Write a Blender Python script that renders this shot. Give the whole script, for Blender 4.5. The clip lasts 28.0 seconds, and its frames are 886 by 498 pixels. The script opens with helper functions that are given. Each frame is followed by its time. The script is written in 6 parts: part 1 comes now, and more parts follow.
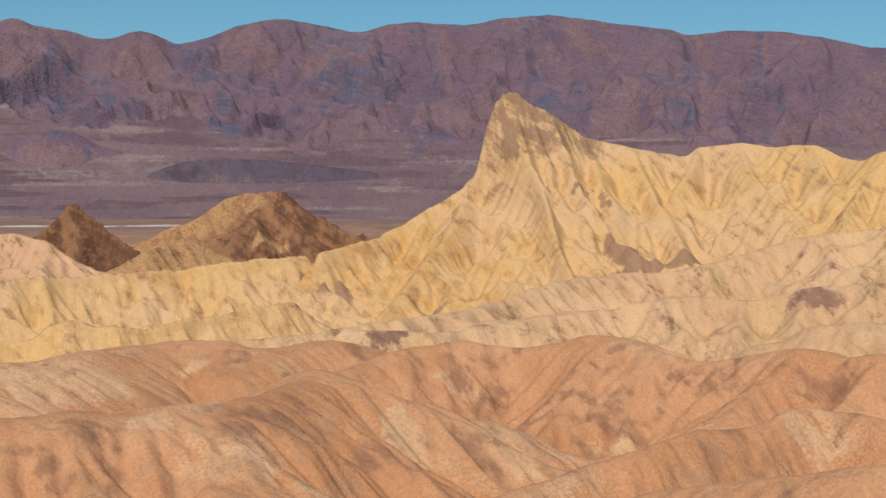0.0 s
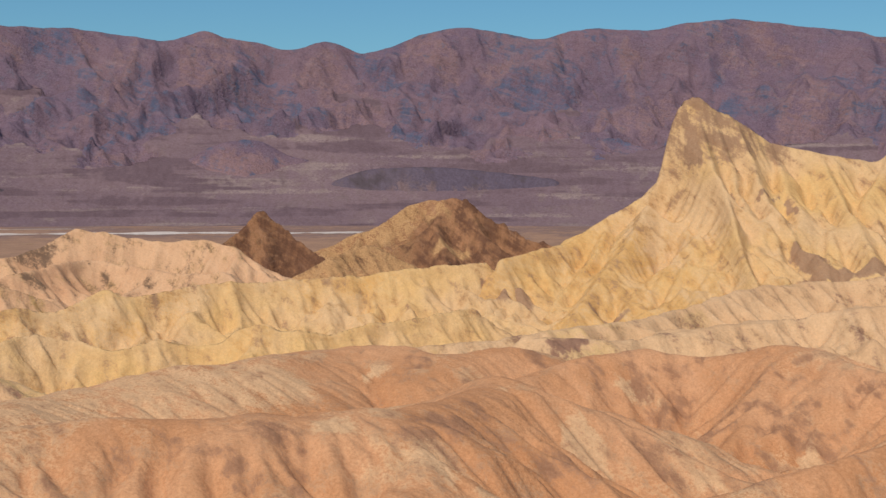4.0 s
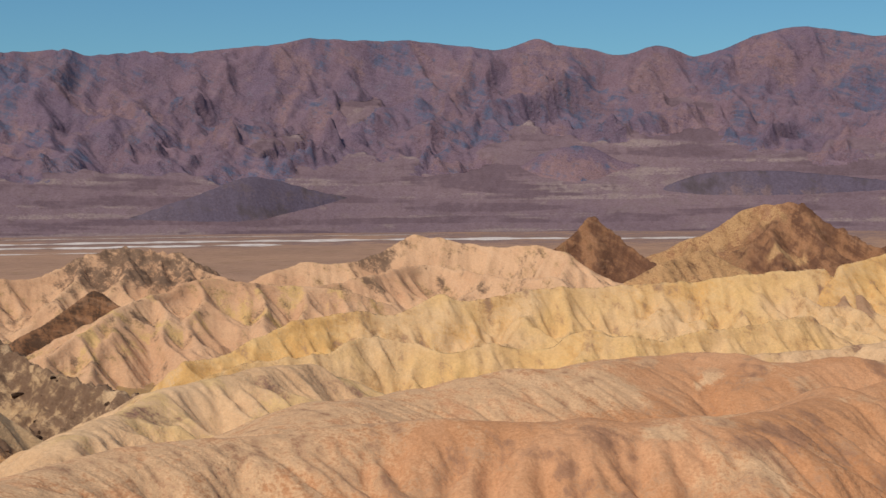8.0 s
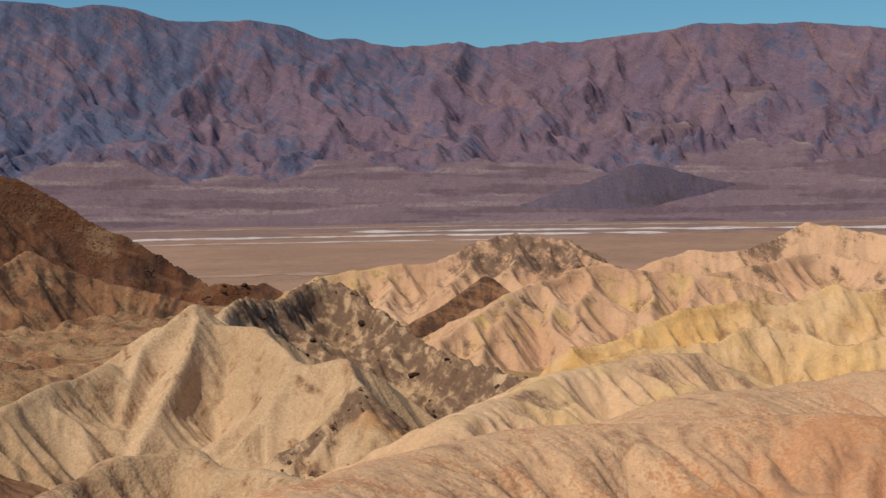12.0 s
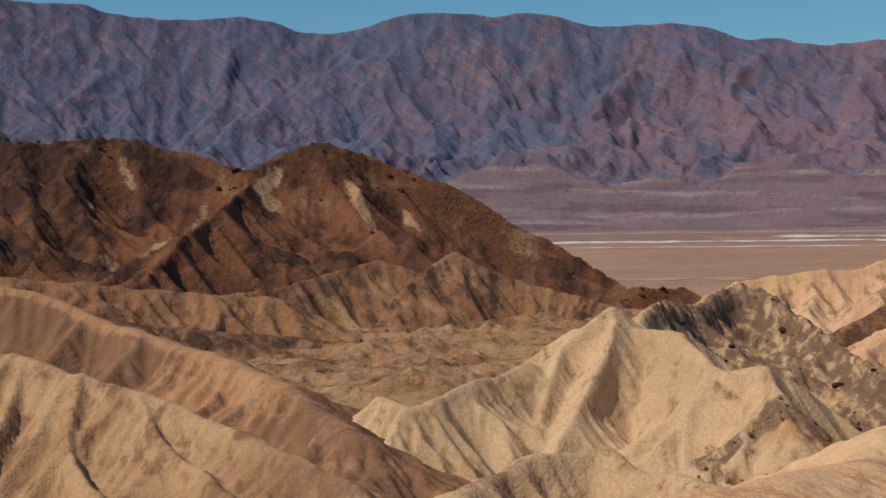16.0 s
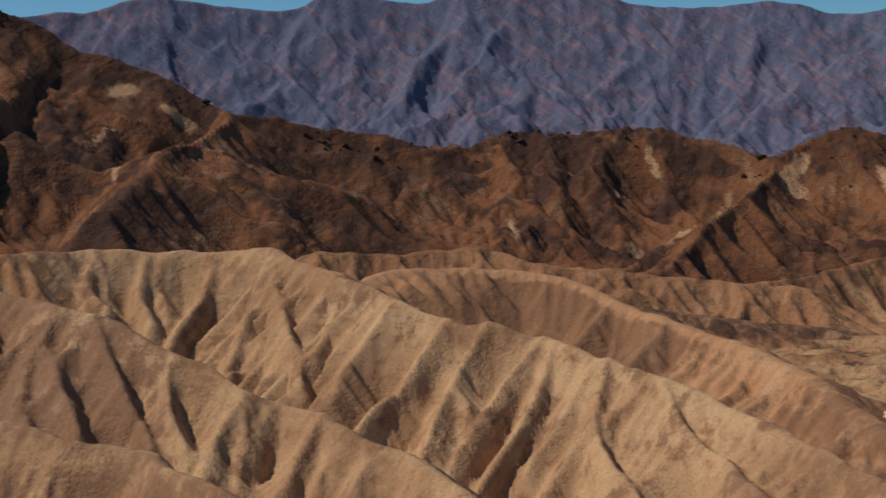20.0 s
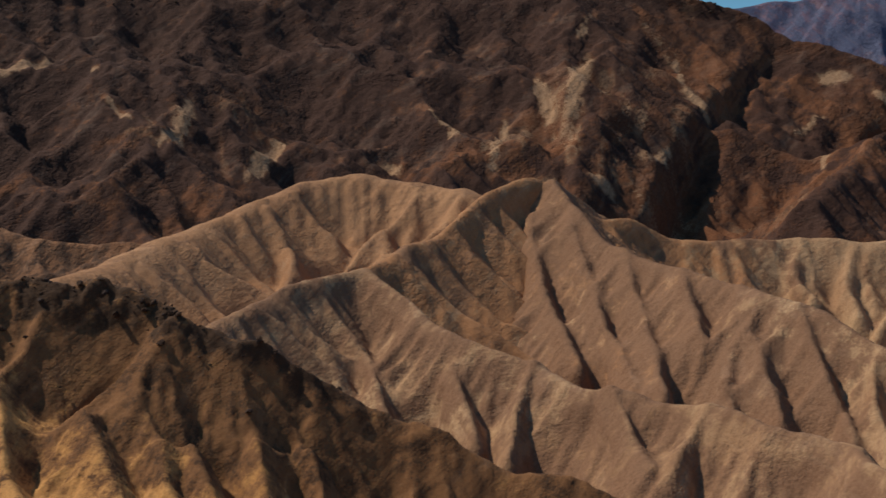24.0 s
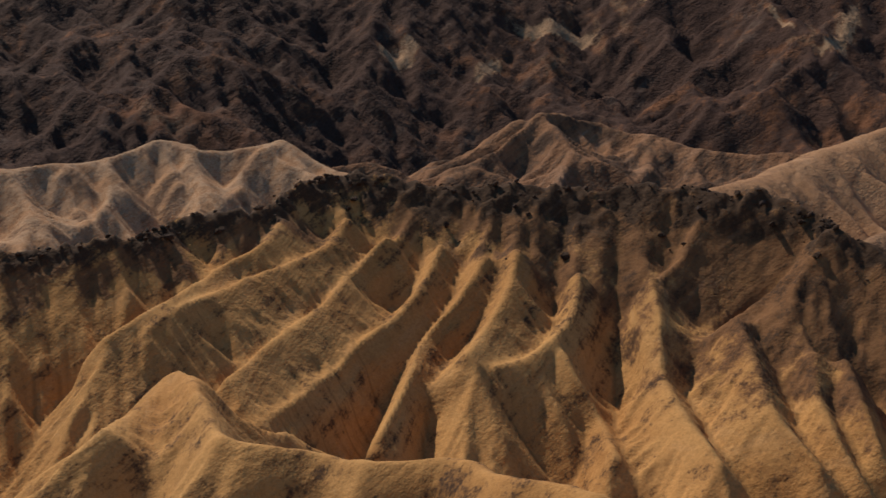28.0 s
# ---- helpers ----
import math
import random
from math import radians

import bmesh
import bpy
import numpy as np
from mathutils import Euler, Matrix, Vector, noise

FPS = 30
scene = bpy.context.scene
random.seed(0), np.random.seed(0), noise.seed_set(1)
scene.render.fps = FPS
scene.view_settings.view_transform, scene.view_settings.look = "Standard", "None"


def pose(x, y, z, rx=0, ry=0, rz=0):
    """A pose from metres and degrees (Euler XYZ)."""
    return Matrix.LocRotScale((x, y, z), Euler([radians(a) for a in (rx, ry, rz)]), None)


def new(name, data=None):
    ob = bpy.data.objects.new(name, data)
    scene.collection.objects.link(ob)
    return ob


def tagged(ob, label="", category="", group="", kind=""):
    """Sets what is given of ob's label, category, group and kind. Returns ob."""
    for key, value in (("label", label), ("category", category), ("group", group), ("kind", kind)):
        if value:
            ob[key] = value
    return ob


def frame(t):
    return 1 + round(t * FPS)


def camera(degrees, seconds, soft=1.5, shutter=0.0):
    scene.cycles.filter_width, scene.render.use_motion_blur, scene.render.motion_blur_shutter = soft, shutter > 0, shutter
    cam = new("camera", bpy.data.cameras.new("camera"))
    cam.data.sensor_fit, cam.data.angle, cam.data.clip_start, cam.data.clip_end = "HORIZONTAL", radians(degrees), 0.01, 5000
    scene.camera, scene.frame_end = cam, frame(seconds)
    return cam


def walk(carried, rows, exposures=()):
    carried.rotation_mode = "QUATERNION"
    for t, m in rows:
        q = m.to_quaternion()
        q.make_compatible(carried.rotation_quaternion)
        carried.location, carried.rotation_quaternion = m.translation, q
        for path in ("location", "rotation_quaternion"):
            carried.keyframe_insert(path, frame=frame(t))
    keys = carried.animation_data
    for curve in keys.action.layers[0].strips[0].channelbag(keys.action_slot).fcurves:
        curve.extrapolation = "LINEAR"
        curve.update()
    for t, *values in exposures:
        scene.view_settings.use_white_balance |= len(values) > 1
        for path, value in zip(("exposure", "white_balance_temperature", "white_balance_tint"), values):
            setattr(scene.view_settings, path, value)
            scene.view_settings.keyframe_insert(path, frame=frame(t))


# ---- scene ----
# the lookout stands at x = y = 0; y is ahead of the first view, x to its right
EYE = 115.0
cam = camera(34.63, 28.0, shutter=0.3)
# seconds, turn to the left, tilt up, lean to the right (degrees)
ROWS = [
    (0, 0.000, -3.050, -0.300),
    (0.5, 0.602, -2.977, -0.283),
    (1, 1.128, -2.890, -0.138),
    (1.5, 1.768, -2.889, -0.104),
    (2, 2.686, -2.872, -0.075),
    (2.5, 3.677, -2.809, 0.011),
    (4.5, 8.734, -2.826, -0.119),
    (5, 10.343, -2.871, -0.024),
    (5.5, 12.074, -2.933, -0.016),
    (6, 13.613, -2.994, 0.001),
    (6.5, 15.135, -2.986, 0.173),
    (7, 16.624, -2.729, 0.234),
    (7.5, 18.681, -2.559, 0.371),
    (8, 20.583, -2.538, 0.460),
    (8.5, 22.271, -2.666, 0.504),
    (9, 23.759, -2.675, 0.531),
    (9.5, 25.755, -2.656, 0.650),
    (10, 27.950, -2.627, 0.571),
    (10.5, 30.127, -2.666, 0.522),
    (11, 32.178, -2.791, 0.610),
    (11.5, 34.149, -2.892, 0.646),
    (12, 36.130, -2.874, 0.832),
    (12.5, 37.990, -2.746, 0.831),
    (14.5, 45.432, -1.764, 0.710),
    (15, 48.098, -1.690, 0.693),
    (15.5, 50.595, -2.000, 0.935),
    (16, 52.895, -2.473, 0.995),
    (16.5, 55.115, -2.619, 1.009),
    (17, 57.185, -2.606, 1.238),
    (17.5, 59.285, -2.700, 1.163),
    (18, 61.304, -2.780, 1.336),
    (18.5, 63.883, -2.836, 1.467),
    (19, 66.724, -2.888, 1.690),
    (19.5, 69.883, -2.921, 1.569),
    (20, 73.827, -2.477, 1.664),
    (20.5, 77.332, -1.944, 1.679),
    (21, 80.617, -1.400, 1.950),
    (21.5, 84.360, -1.055, 2.198),
    (22, 88.049, -1.260, 2.070),
    (22.5, 91.623, -1.195, 1.768),
    (24.5, 104.959, -2.387, 1.435),
    (25, 108.085, -2.367, 1.250),
    (25.5, 111.490, -2.474, 1.161),
    (26, 114.947, -2.801, 0.910),
    (26.5, 118.102, -3.373, 0.852),
    (27, 121.559, -3.837, 0.959),
    (27.5, 125.036, -4.580, 1.489),
    (28, 127.948, -5.076, 1.453),
]
walk(cam, [(t, pose(0, 0, EYE, 90 + tilt, 0, turn) @ pose(0, 0, 0, 0, 0, -lean)) for t, turn, tilt, lean in ROWS],
     exposures=[(0, 0.0), (28, 0.0)])

# ---- light: a high morning sun to the south-east, clear desert sky ----
SUN_TURN, SUN_HIGH = 167.0, 49.0
sun = new("sun", bpy.data.lights.new("sun", "SUN"))
sun.data.energy, sun.data.angle, sun.data.color = 3.6, radians(0.53), (1.0, 0.9, 0.77)
sun.matrix_world = pose(0, 0, 600, 90 - SUN_HIGH, 0, SUN_TURN + 180)
world = bpy.data.worlds.new("world")
scene.world = world
world.use_nodes = True
wn = world.node_tree.nodes
sky = wn.new("ShaderNodeTexSky")
sky.sky_type, sky.sun_disc = "NISHITA", False
sky.sun_elevation, sky.sun_rotation = radians(SUN_HIGH), radians(-SUN_TURN)
sky.altitude, sky.air_density, sky.dust_density, sky.ozone_density = 300, 1.0, 0.5, 1.5
wn["Background"].inputs["Strength"].default_value = 0.08
tone = wn.new("ShaderNodeMix")
tone.data_type, tone.blend_type = "RGBA", "MULTIPLY"
tone.inputs[0].default_value, tone.inputs[7].default_value = 1.0, (0.47, 0.80, 0.97, 1)
world.node_tree.links.new(sky.outputs["Color"], tone.inputs[6])
world.node_tree.links.new(tone.outputs[2], wn["Background"].inputs["Color"])


# ---- noise on arrays ----
def lattice(ix, iy, seed):
    h = (ix.astype(np.int64) * 374761393 + iy.astype(np.int64) * 668265263 + seed * 2246822519) & 0xFFFFFFFF
    h = ((h ^ (h >> 13)) * 1274126177) & 0xFFFFFFFF
    h = h ^ (h >> 16)
    return (h & 0xFFFFFF).astype(np.float32) * (2 * math.pi / 0xFFFFFF)


def grad(x, y, seed=0):
    """Gradient noise, about -1 to 1."""
    x0, y0 = np.floor(x), np.floor(y)
    fx, fy = (x - x0).astype(np.float32), (y - y0).astype(np.float32)
    u, v = fx * fx * fx * (fx * (fx * 6 - 15) + 10), fy * fy * fy * (fy * (fy * 6 - 15) + 10)
    out = []
    for dy in (0, 1):
        row = []
        for dx in (0, 1):
            a = lattice(x0 + dx, y0 + dy, seed)
            row.append(np.cos(a) * (fx - dx) + np.sin(a) * (fy - dy))
        out.append(row[0] + u * (row[1] - row[0]))
    return 1.5 * (out[0] + v * (out[1] - out[0]))


def fbm(x, y, octaves=4, seed=0, gain=0.5):
    total, amp = 0.0, 1.0
    for i in range(octaves):
        total = total + amp * grad(x, y, seed + 17 * i)
        x, y, amp = x * 2.03 + 5.1, y * 2.03 + 1.7, amp * gain
    return total


def ridged(x, y, octaves=5, seed=0, gain=0.5):
    """1 on sharp crests, towards 0 in the hollows."""
    total, amp, norm, weight = 0.0, 1.0, 0.0, 1.0
    for i in range(octaves):
        n = (1 - np.minimum(1, np.abs(grad(x, y, seed + 31 * i)) * 1.25)) ** 2
        total, norm = total + amp * n * weight, norm + amp
        weight = np.clip(n * 1.6, 0.15, 1)
        x, y, amp = x * 2.07 + 3.3, y * 2.07 + 8.9, amp * gain
    return total / norm


def smooth(a, b, x):
    t = np.clip((x - a) / (b - a), 0, 1)
    return t * t * (3 - 2 * t)


# ---- meshes from grids ----
def grid_normals(x, y, z):
    p = np.stack([x, y, z], -1)
    n = np.cross(np.gradient(p, axis=1), np.gradient(p, axis=0))
    n = n * np.where(n[..., 2:] < 0, -1, 1)
    return n / np.maximum(np.linalg.norm(n, axis=-1, keepdims=True), 1e-9)


def fill(me, x, y, z, material, keep=None, masks=None, base=(0, 0, 0), normals=None):
    """Fills a mesh with a grid of points as smooth quads, with named masks on its points. keep: which quads to make."""
    rows, cols = x.shape
    co = (np.stack([x, y, z], -1) - np.array(base)).reshape(-1, 3).astype(np.float32)
    a = np.arange(rows * cols).reshape(rows, cols)
    quads = np.stack([a[:-1, :-1], a[1:, :-1], a[1:, 1:], a[:-1, 1:]], -1).reshape(-1, 4)
    if keep is not None:
        quads = quads[keep.ravel()]
    used, quads = np.unique(quads, return_inverse=True)
    quads = quads.reshape(-1, 4).astype(np.int32)
    me.vertices.add(len(used))
    me.vertices.foreach_set("co", co[used].ravel())
    me.loops.add(quads.size)
    me.loops.foreach_set("vertex_index", quads.ravel())
    me.polygons.add(len(quads))
    me.polygons.foreach_set("loop_start", np.arange(0, quads.size, 4, dtype=np.int32))
    me.polygons.foreach_set("use_smooth", np.ones(len(quads), bool))
    me.update(calc_edges=True)
    for key, values in (masks or {}).items():
        if values.ndim == 3:
            at = me.attributes.new(key, "FLOAT_VECTOR", "POINT")
            at.data.foreach_set("vector", values.reshape(-1, 3)[used].ravel().astype(np.float32))
        else:
            at = me.attributes.new(key, "FLOAT", "POINT")
            at.data.foreach_set("value", values.ravel()[used].astype(np.float32))
    if normals is not None:
        me.normals_split_custom_set_from_vertices(normals.reshape(-1, 3)[used])
    me.materials.append(material)


def sheet(name, x, y, z, material, parent=None, **masks):
    ob = new(name, bpy.data.meshes.new(name))
    fill(ob.data, x, y, z, material, None, masks)
    ob.parent = parent
    return ob


def spline(points, parts=5):
    """A smooth line through the points of a crest."""
    p = np.array(points, float)
    p = np.vstack([2 * p[0] - p[1], p, 2 * p[-1] - p[-2]])
    t = np.arange(parts)[:, None] / parts
    out = []
    for i in range(1, len(p) - 2):
        a, b, c, d = p[i - 1], p[i], p[i + 1], p[i + 2]
        m0, m1 = (c - a) * 0.4, (d - b) * 0.4
        out.append((2 * t**3 - 3 * t**2 + 1) * b + (t**3 - 2 * t**2 + t) * m0 + (-2 * t**3 + 3 * t**2) * c + (t**3 - t**2) * m1)
    return np.vstack(out + [p[-2:-1]])


def nearest(x, y, line):
    """Of every point: the distance to the line in plan, the way along it, its height there, and the foot."""
    best = np.full(x.shape, 1e18)
    along, high, cx, cy = (np.zeros(x.shape) for _ in range(4))
    run = 0.0
    for a, b in zip(line[:-1], line[1:]):
        d = b - a
        size2 = max(d[0] ** 2 + d[1] ** 2, 1e-6)
        t = np.clip(((x - a[0]) * d[0] + (y - a[1]) * d[1]) / size2, 0, 1)
        px, py = a[0] + t * d[0], a[1] + t * d[1]
        q = (x - px) ** 2 + (y - py) ** 2
        m = q < best
        best = np.where(m, q, best)
        along = np.where(m, run + t * math.sqrt(size2), along)
        high = np.where(m, a[2] + t * d[2], high)
        cx, cy = np.where(m, px, cx), np.where(m, py, cy)
        run += math.sqrt(size2)
    return np.sqrt(best), along, high, cx, cy


def fan(turn0, turn1, near, far, cols, rows):
    """Plan of a fan-shaped grid about the lookout: degrees to the left, metres out."""
    t = np.radians(np.linspace(turn0, turn1, cols))[None, :]
    r = np.linspace(near, far, rows)[:, None]
    return -r * np.sin(t), r * np.cos(t)


def rise(crests, x, y, slopes=(0.6, 0.7), foot=60.0, round_top=1.5, gully=(14.0, 0.28), slant=0.0, blend=1.2, rough=0.35, seed=1, sharp=0.6, least=0.5):
    """Heights of a hill that falls from its crests, cut by gullies. slopes: towards the lookout and away; foot: the drop over
    which the slope eases; gully: spacing and depth for each metre down the slope. Gives heights, way along and down the slope."""
    out = None
    r = np.hypot(x, y)
    for k, crest in enumerate(crests):
        line = spline(crest["points"])
        d, s, zc, cx, cy = nearest(x, y, line)
        side = ((x - cx) * x + (y - cy) * y) / np.maximum(d * r, 1e-3)
        fr, bk = crest.get("slopes", slopes)
        sl = fr + (bk - fr) * (0.5 + 0.5 * np.clip(side * 1.5, -1, 1))
        wide = max(crest.get("round_top", round_top), least)
        e = np.sqrt(d * d + wide * wide) - wide
        ft = crest.get("foot", foot)
        drop = ft * (1 - np.exp(-np.maximum(sl - 0.22, 0.05) * e / ft)) + 0.22 * e
        drop = drop + crest.get("slew", 0.0) * np.clip(-side, 0, 1) * np.minimum(e, 45) * np.clip((s - crest.get("pivot", 0.0)) / 100, -0.5, 1)
        gap, deep = crest.get("gully", gully)
        sn = crest.get("slant", slant) * (1 if "pivot" not in crest else np.clip((s - crest["pivot"]) / 60, -0.6, 1.5))
        warp = fbm(x / (gap * 1.9), y / (gap * 1.9), 3, seed + 5) * crest.get("warp", 0.22)
        warp = warp + 0.8 * grad(s / (gap * 3.1), s * 0 + 0.5, seed + 6)
        u = (s + sn * d) / gap + warp + np.where(side > 0, 0.37, 0.0)
        w = np.abs(2 * (u - np.floor(u)) - 1)
        u2 = u * 2.37 + fbm(x / (gap * 0.6), y / (gap * 0.6), 2, seed + 9) * 0.35
        w2 = np.abs(2 * (u2 - np.floor(u2)) - 1)
        main = deep * gap * 1.1 * (1 - np.exp(-((d / (gap * 0.75)) ** 1.7)))
        small = deep * gap * 0.4 * (1 - np.exp(-((d / (gap * 0.6)) ** 1.7)))
        varied = 0.65 + 0.7 * np.abs(grad(s / (gap * 2.7), d / (gap * 5), seed + 3))
        z = zc - drop - main * varied * w**sharp - small * w2**0.8
        z = z + grad(s / 7.0, s * 0 + 3.3, seed + 2) * rough * np.exp(-d / 6)
        if out is None:
            out, along, down = z, s, d
        else:
            hi = np.maximum(out, z)
            gap_z = np.abs(out - z)
            along, down = np.where(z > out, s + 1000 * k, along), np.where(z > out, d, down)
            out = hi + blend * 0.25 * np.maximum(0, 1 - gap_z / blend) ** 2
    out = out + rough * fbm(x / 9, y / 9, 4, seed + 40) + rough * 0.5 * (ridged(x / 4, y / 4, 3, seed + 50) - 0.5)
    return out, along, down


def erode(x, y, z, keep, steps=40, cut=0.06, seep=40.0, creep=0.05, steep=0.85, hard=None, depth=5.0):
    """Rain on a grid of heights: water runs to the steepest neighbour, gathers, and cuts where it gathers; slopes steeper than
    'steep' slide, and creep rounds them; gullies are cut no deeper than depth. keep: 0 where nothing may be worn away; seep: the square metres from which a gully begins."""
    rows, cols = z.shape
    n = rows * cols
    index = np.arange(n).reshape(rows, cols)
    steps8 = [(-1, -1), (-1, 0), (-1, 1), (0, -1), (0, 1), (1, -1), (1, 0), (1, 1)]
    far = []
    for di, dj in steps8:
        far.append(np.maximum(np.hypot(np.roll(x, (-di, -dj), (0, 1)) - x, np.roll(y, (-di, -dj), (0, 1)) - y), 1e-3).astype(np.float32))
    area = (far[6] * far[4]).ravel()
    water = area.copy()
    z = z.astype(np.float32)
    bed = z - np.float32(depth)
    keep = keep.astype(np.float32)
    k = keep if hard is None else keep * hard.astype(np.float32)
    limit = np.float32(steep) if hard is None else (steep * np.clip(1.25 - 0.25 * hard, 0.8, 1.5)).astype(np.float32)
    for step in range(steps):
        pad = np.pad(z, 1, mode="edge")
        best, to = np.zeros_like(z), index.copy()
        cap = np.full_like(z, 1e9)
        for (di, dj), f in zip(steps8, far):
            other = pad[1 + di : 1 + di + rows, 1 + dj : 1 + dj + cols]
            slope = (z - other) / f
            cap = np.minimum(cap, other + limit * f)
            m = slope > best
            best, to = np.where(m, slope, best), np.where(m, index + di * cols + dj, to)
        to = np.clip(to, 0, n - 1).ravel()
        moves = to != index.ravel()
        for _ in range(80 if step == 0 else 14):
            water = area + np.bincount(to[moves], weights=water[moves], minlength=n)
        w = water.reshape(rows, cols).astype(np.float32)
        drop = z - z.ravel()[to].reshape(rows, cols)
        wear = cut * np.sqrt(w) * (w / (w + seep)) * np.minimum(best, 1.2)
        z = z - k * np.minimum(wear, 0.7 * np.maximum(drop, 0))
        z = z - keep * 0.8 * np.maximum(z - cap, 0)
        z = np.where(z < bed, bed + 0.2 * (z - bed), z)
        pad = np.pad(z, 1, mode="edge")
        mean = 0.25 * (pad[:-2, 1:-1] + pad[2:, 1:-1] + pad[1:-1, :-2] + pad[1:-1, 2:])
        z = z + creep * keep * (mean - z)
    return z, w


PENDING = []


def largest(mask):
    """The largest connected patch of a mask on the grid."""
    root, size, rows, last = [], [], [], []
    for i, row in enumerate(mask):
        edge = np.flatnonzero(np.diff(np.concatenate([[0], row.astype(np.int8), [0]])))
        runs = []
        for a, b in zip(edge[::2], edge[1::2]):
            k = len(root)
            root.append(k)
            size.append(b - a)
            for c, d, other in last:
                if c < b and d > a:
                    while root[other] != other:
                        other = root[other]
                    if other != root[k]:
                        top = root[k]
                        root[other] = top
                        size[top] += size[other]
            runs.append((a, b, k))
            rows.append((i, a, b, k))
        last = runs
    out = np.zeros_like(mask)
    best = max((k for k in range(len(root)) if root[k] == k), key=lambda k: size[k])
    for i, a, b, k in rows:
        while root[k] != k:
            k = root[k]
        if k == best:
            out[i, a:b] = True
    return out



def hill(name, crests, material, reach=(110, 40), cell=0.13, pad=(3, 3), masks=None, wear=1.0, seep=30.0, creep=0.05, steep=0.85, guard=(0.5, 5.0), steps=40,
         seed=1, bumps=(10.0, 1.0), hardness=0.0, lumps=0.0, skirt=35.0, depth=None, rills=1.0, **how):
    """A hill or ridge as one mesh. reach: metres before and behind its crests; cell: degrees of a column; wear: how far the rain
    has cut into it; guard: metres from the crest within which it is spared; bumps: size and height of the lumps that steer the water;
    lumps: height of the broken rock where the rock mask lies; rills: how far a second, finer rain has cut."""
    pts = np.array([p for c in crests for p in c["points"]])
    turn, r = np.degrees(np.arctan2(-pts[:, 0], pts[:, 1])), np.hypot(pts[:, 0], pts[:, 1])
    t0 = turn.min() - max(pad[0], math.degrees(skirt / r[turn.argmin()]))
    t1 = turn.max() + max(pad[1], math.degrees(skirt / r[turn.argmax()]))
    near, far = max(30, r.min() - reach[0]), r.max() + reach[1]
    side = (near + far) / 2 * radians(cell)
    x, y = fan(t0, t1, near, far, int((t1 - t0) / cell) + 2, int((far - near) / (side * 1.05)) + 2)
    z, s, d = rise(crests, x, y, seed=seed, least=1.3 * side, **how)
    z = z + bumps[1] * fbm(x / bumps[0], y / bumps[0], 5, seed + 60) * smooth(guard[0], guard[1] * 1.5, d)
    hard = np.clip(1 + hardness * 1.6 * fbm(x / (bumps[0] * 2.2), y / (bumps[0] * 2.2), 4, seed + 70), 0.05, 3) if hardness else None
    if wear:
        z, water = erode(x, y, z, smooth(guard[0], guard[1], d), steps, 0.035 * wear, seep, creep, steep, hard, depth or 0.6 * how.get("gully", (14, 0))[0])
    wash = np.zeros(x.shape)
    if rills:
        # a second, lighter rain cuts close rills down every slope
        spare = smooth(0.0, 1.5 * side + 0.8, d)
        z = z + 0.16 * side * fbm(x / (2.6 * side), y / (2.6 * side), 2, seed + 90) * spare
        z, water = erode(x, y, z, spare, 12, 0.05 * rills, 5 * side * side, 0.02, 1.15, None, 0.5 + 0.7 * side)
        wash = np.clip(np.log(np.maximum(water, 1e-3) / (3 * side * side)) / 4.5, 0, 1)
    for _ in range(3):
        # the jagged steps of the grid settle
        pad2 = np.pad(z, 1, mode="edge")
        turn2 = 0.25 * (pad2[:-2, 1:-1] + pad2[2:, 1:-1] + pad2[1:-1, :-2] + pad2[1:-1, 2:]) - z
        z = z + 0.6 * turn2 * smooth(0.25 * side, 0.9 * side, np.abs(turn2))
    flow = np.stack([s, d, z], -1)
    extra = masks(x, y, z, s, d) if masks else {}
    for key in ("rock", "tint"):
        extra.setdefault(key, np.zeros(x.shape))
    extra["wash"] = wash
    if lumps:
        fine = max(2.5 * side, 1.2)
        z = z + lumps * np.clip(extra["rock"] * 1.3, 0, 1) * (ridged(x / (fine * 3), y / (fine * 3), 3, seed + 80) - 0.35 + 0.5 * fbm(x / fine, y / fine, 2, seed + 81))
    if len(crests) > 1:
        ob = new(name)
        ob.location = pts[:, 0].mean(), pts[:, 1].mean(), 40.0
    else:
        ob = new(name, bpy.data.meshes.new(name))
    PENDING.append((ob, x, y, z, material, dict(flow=flow, **extra)))
    return ob


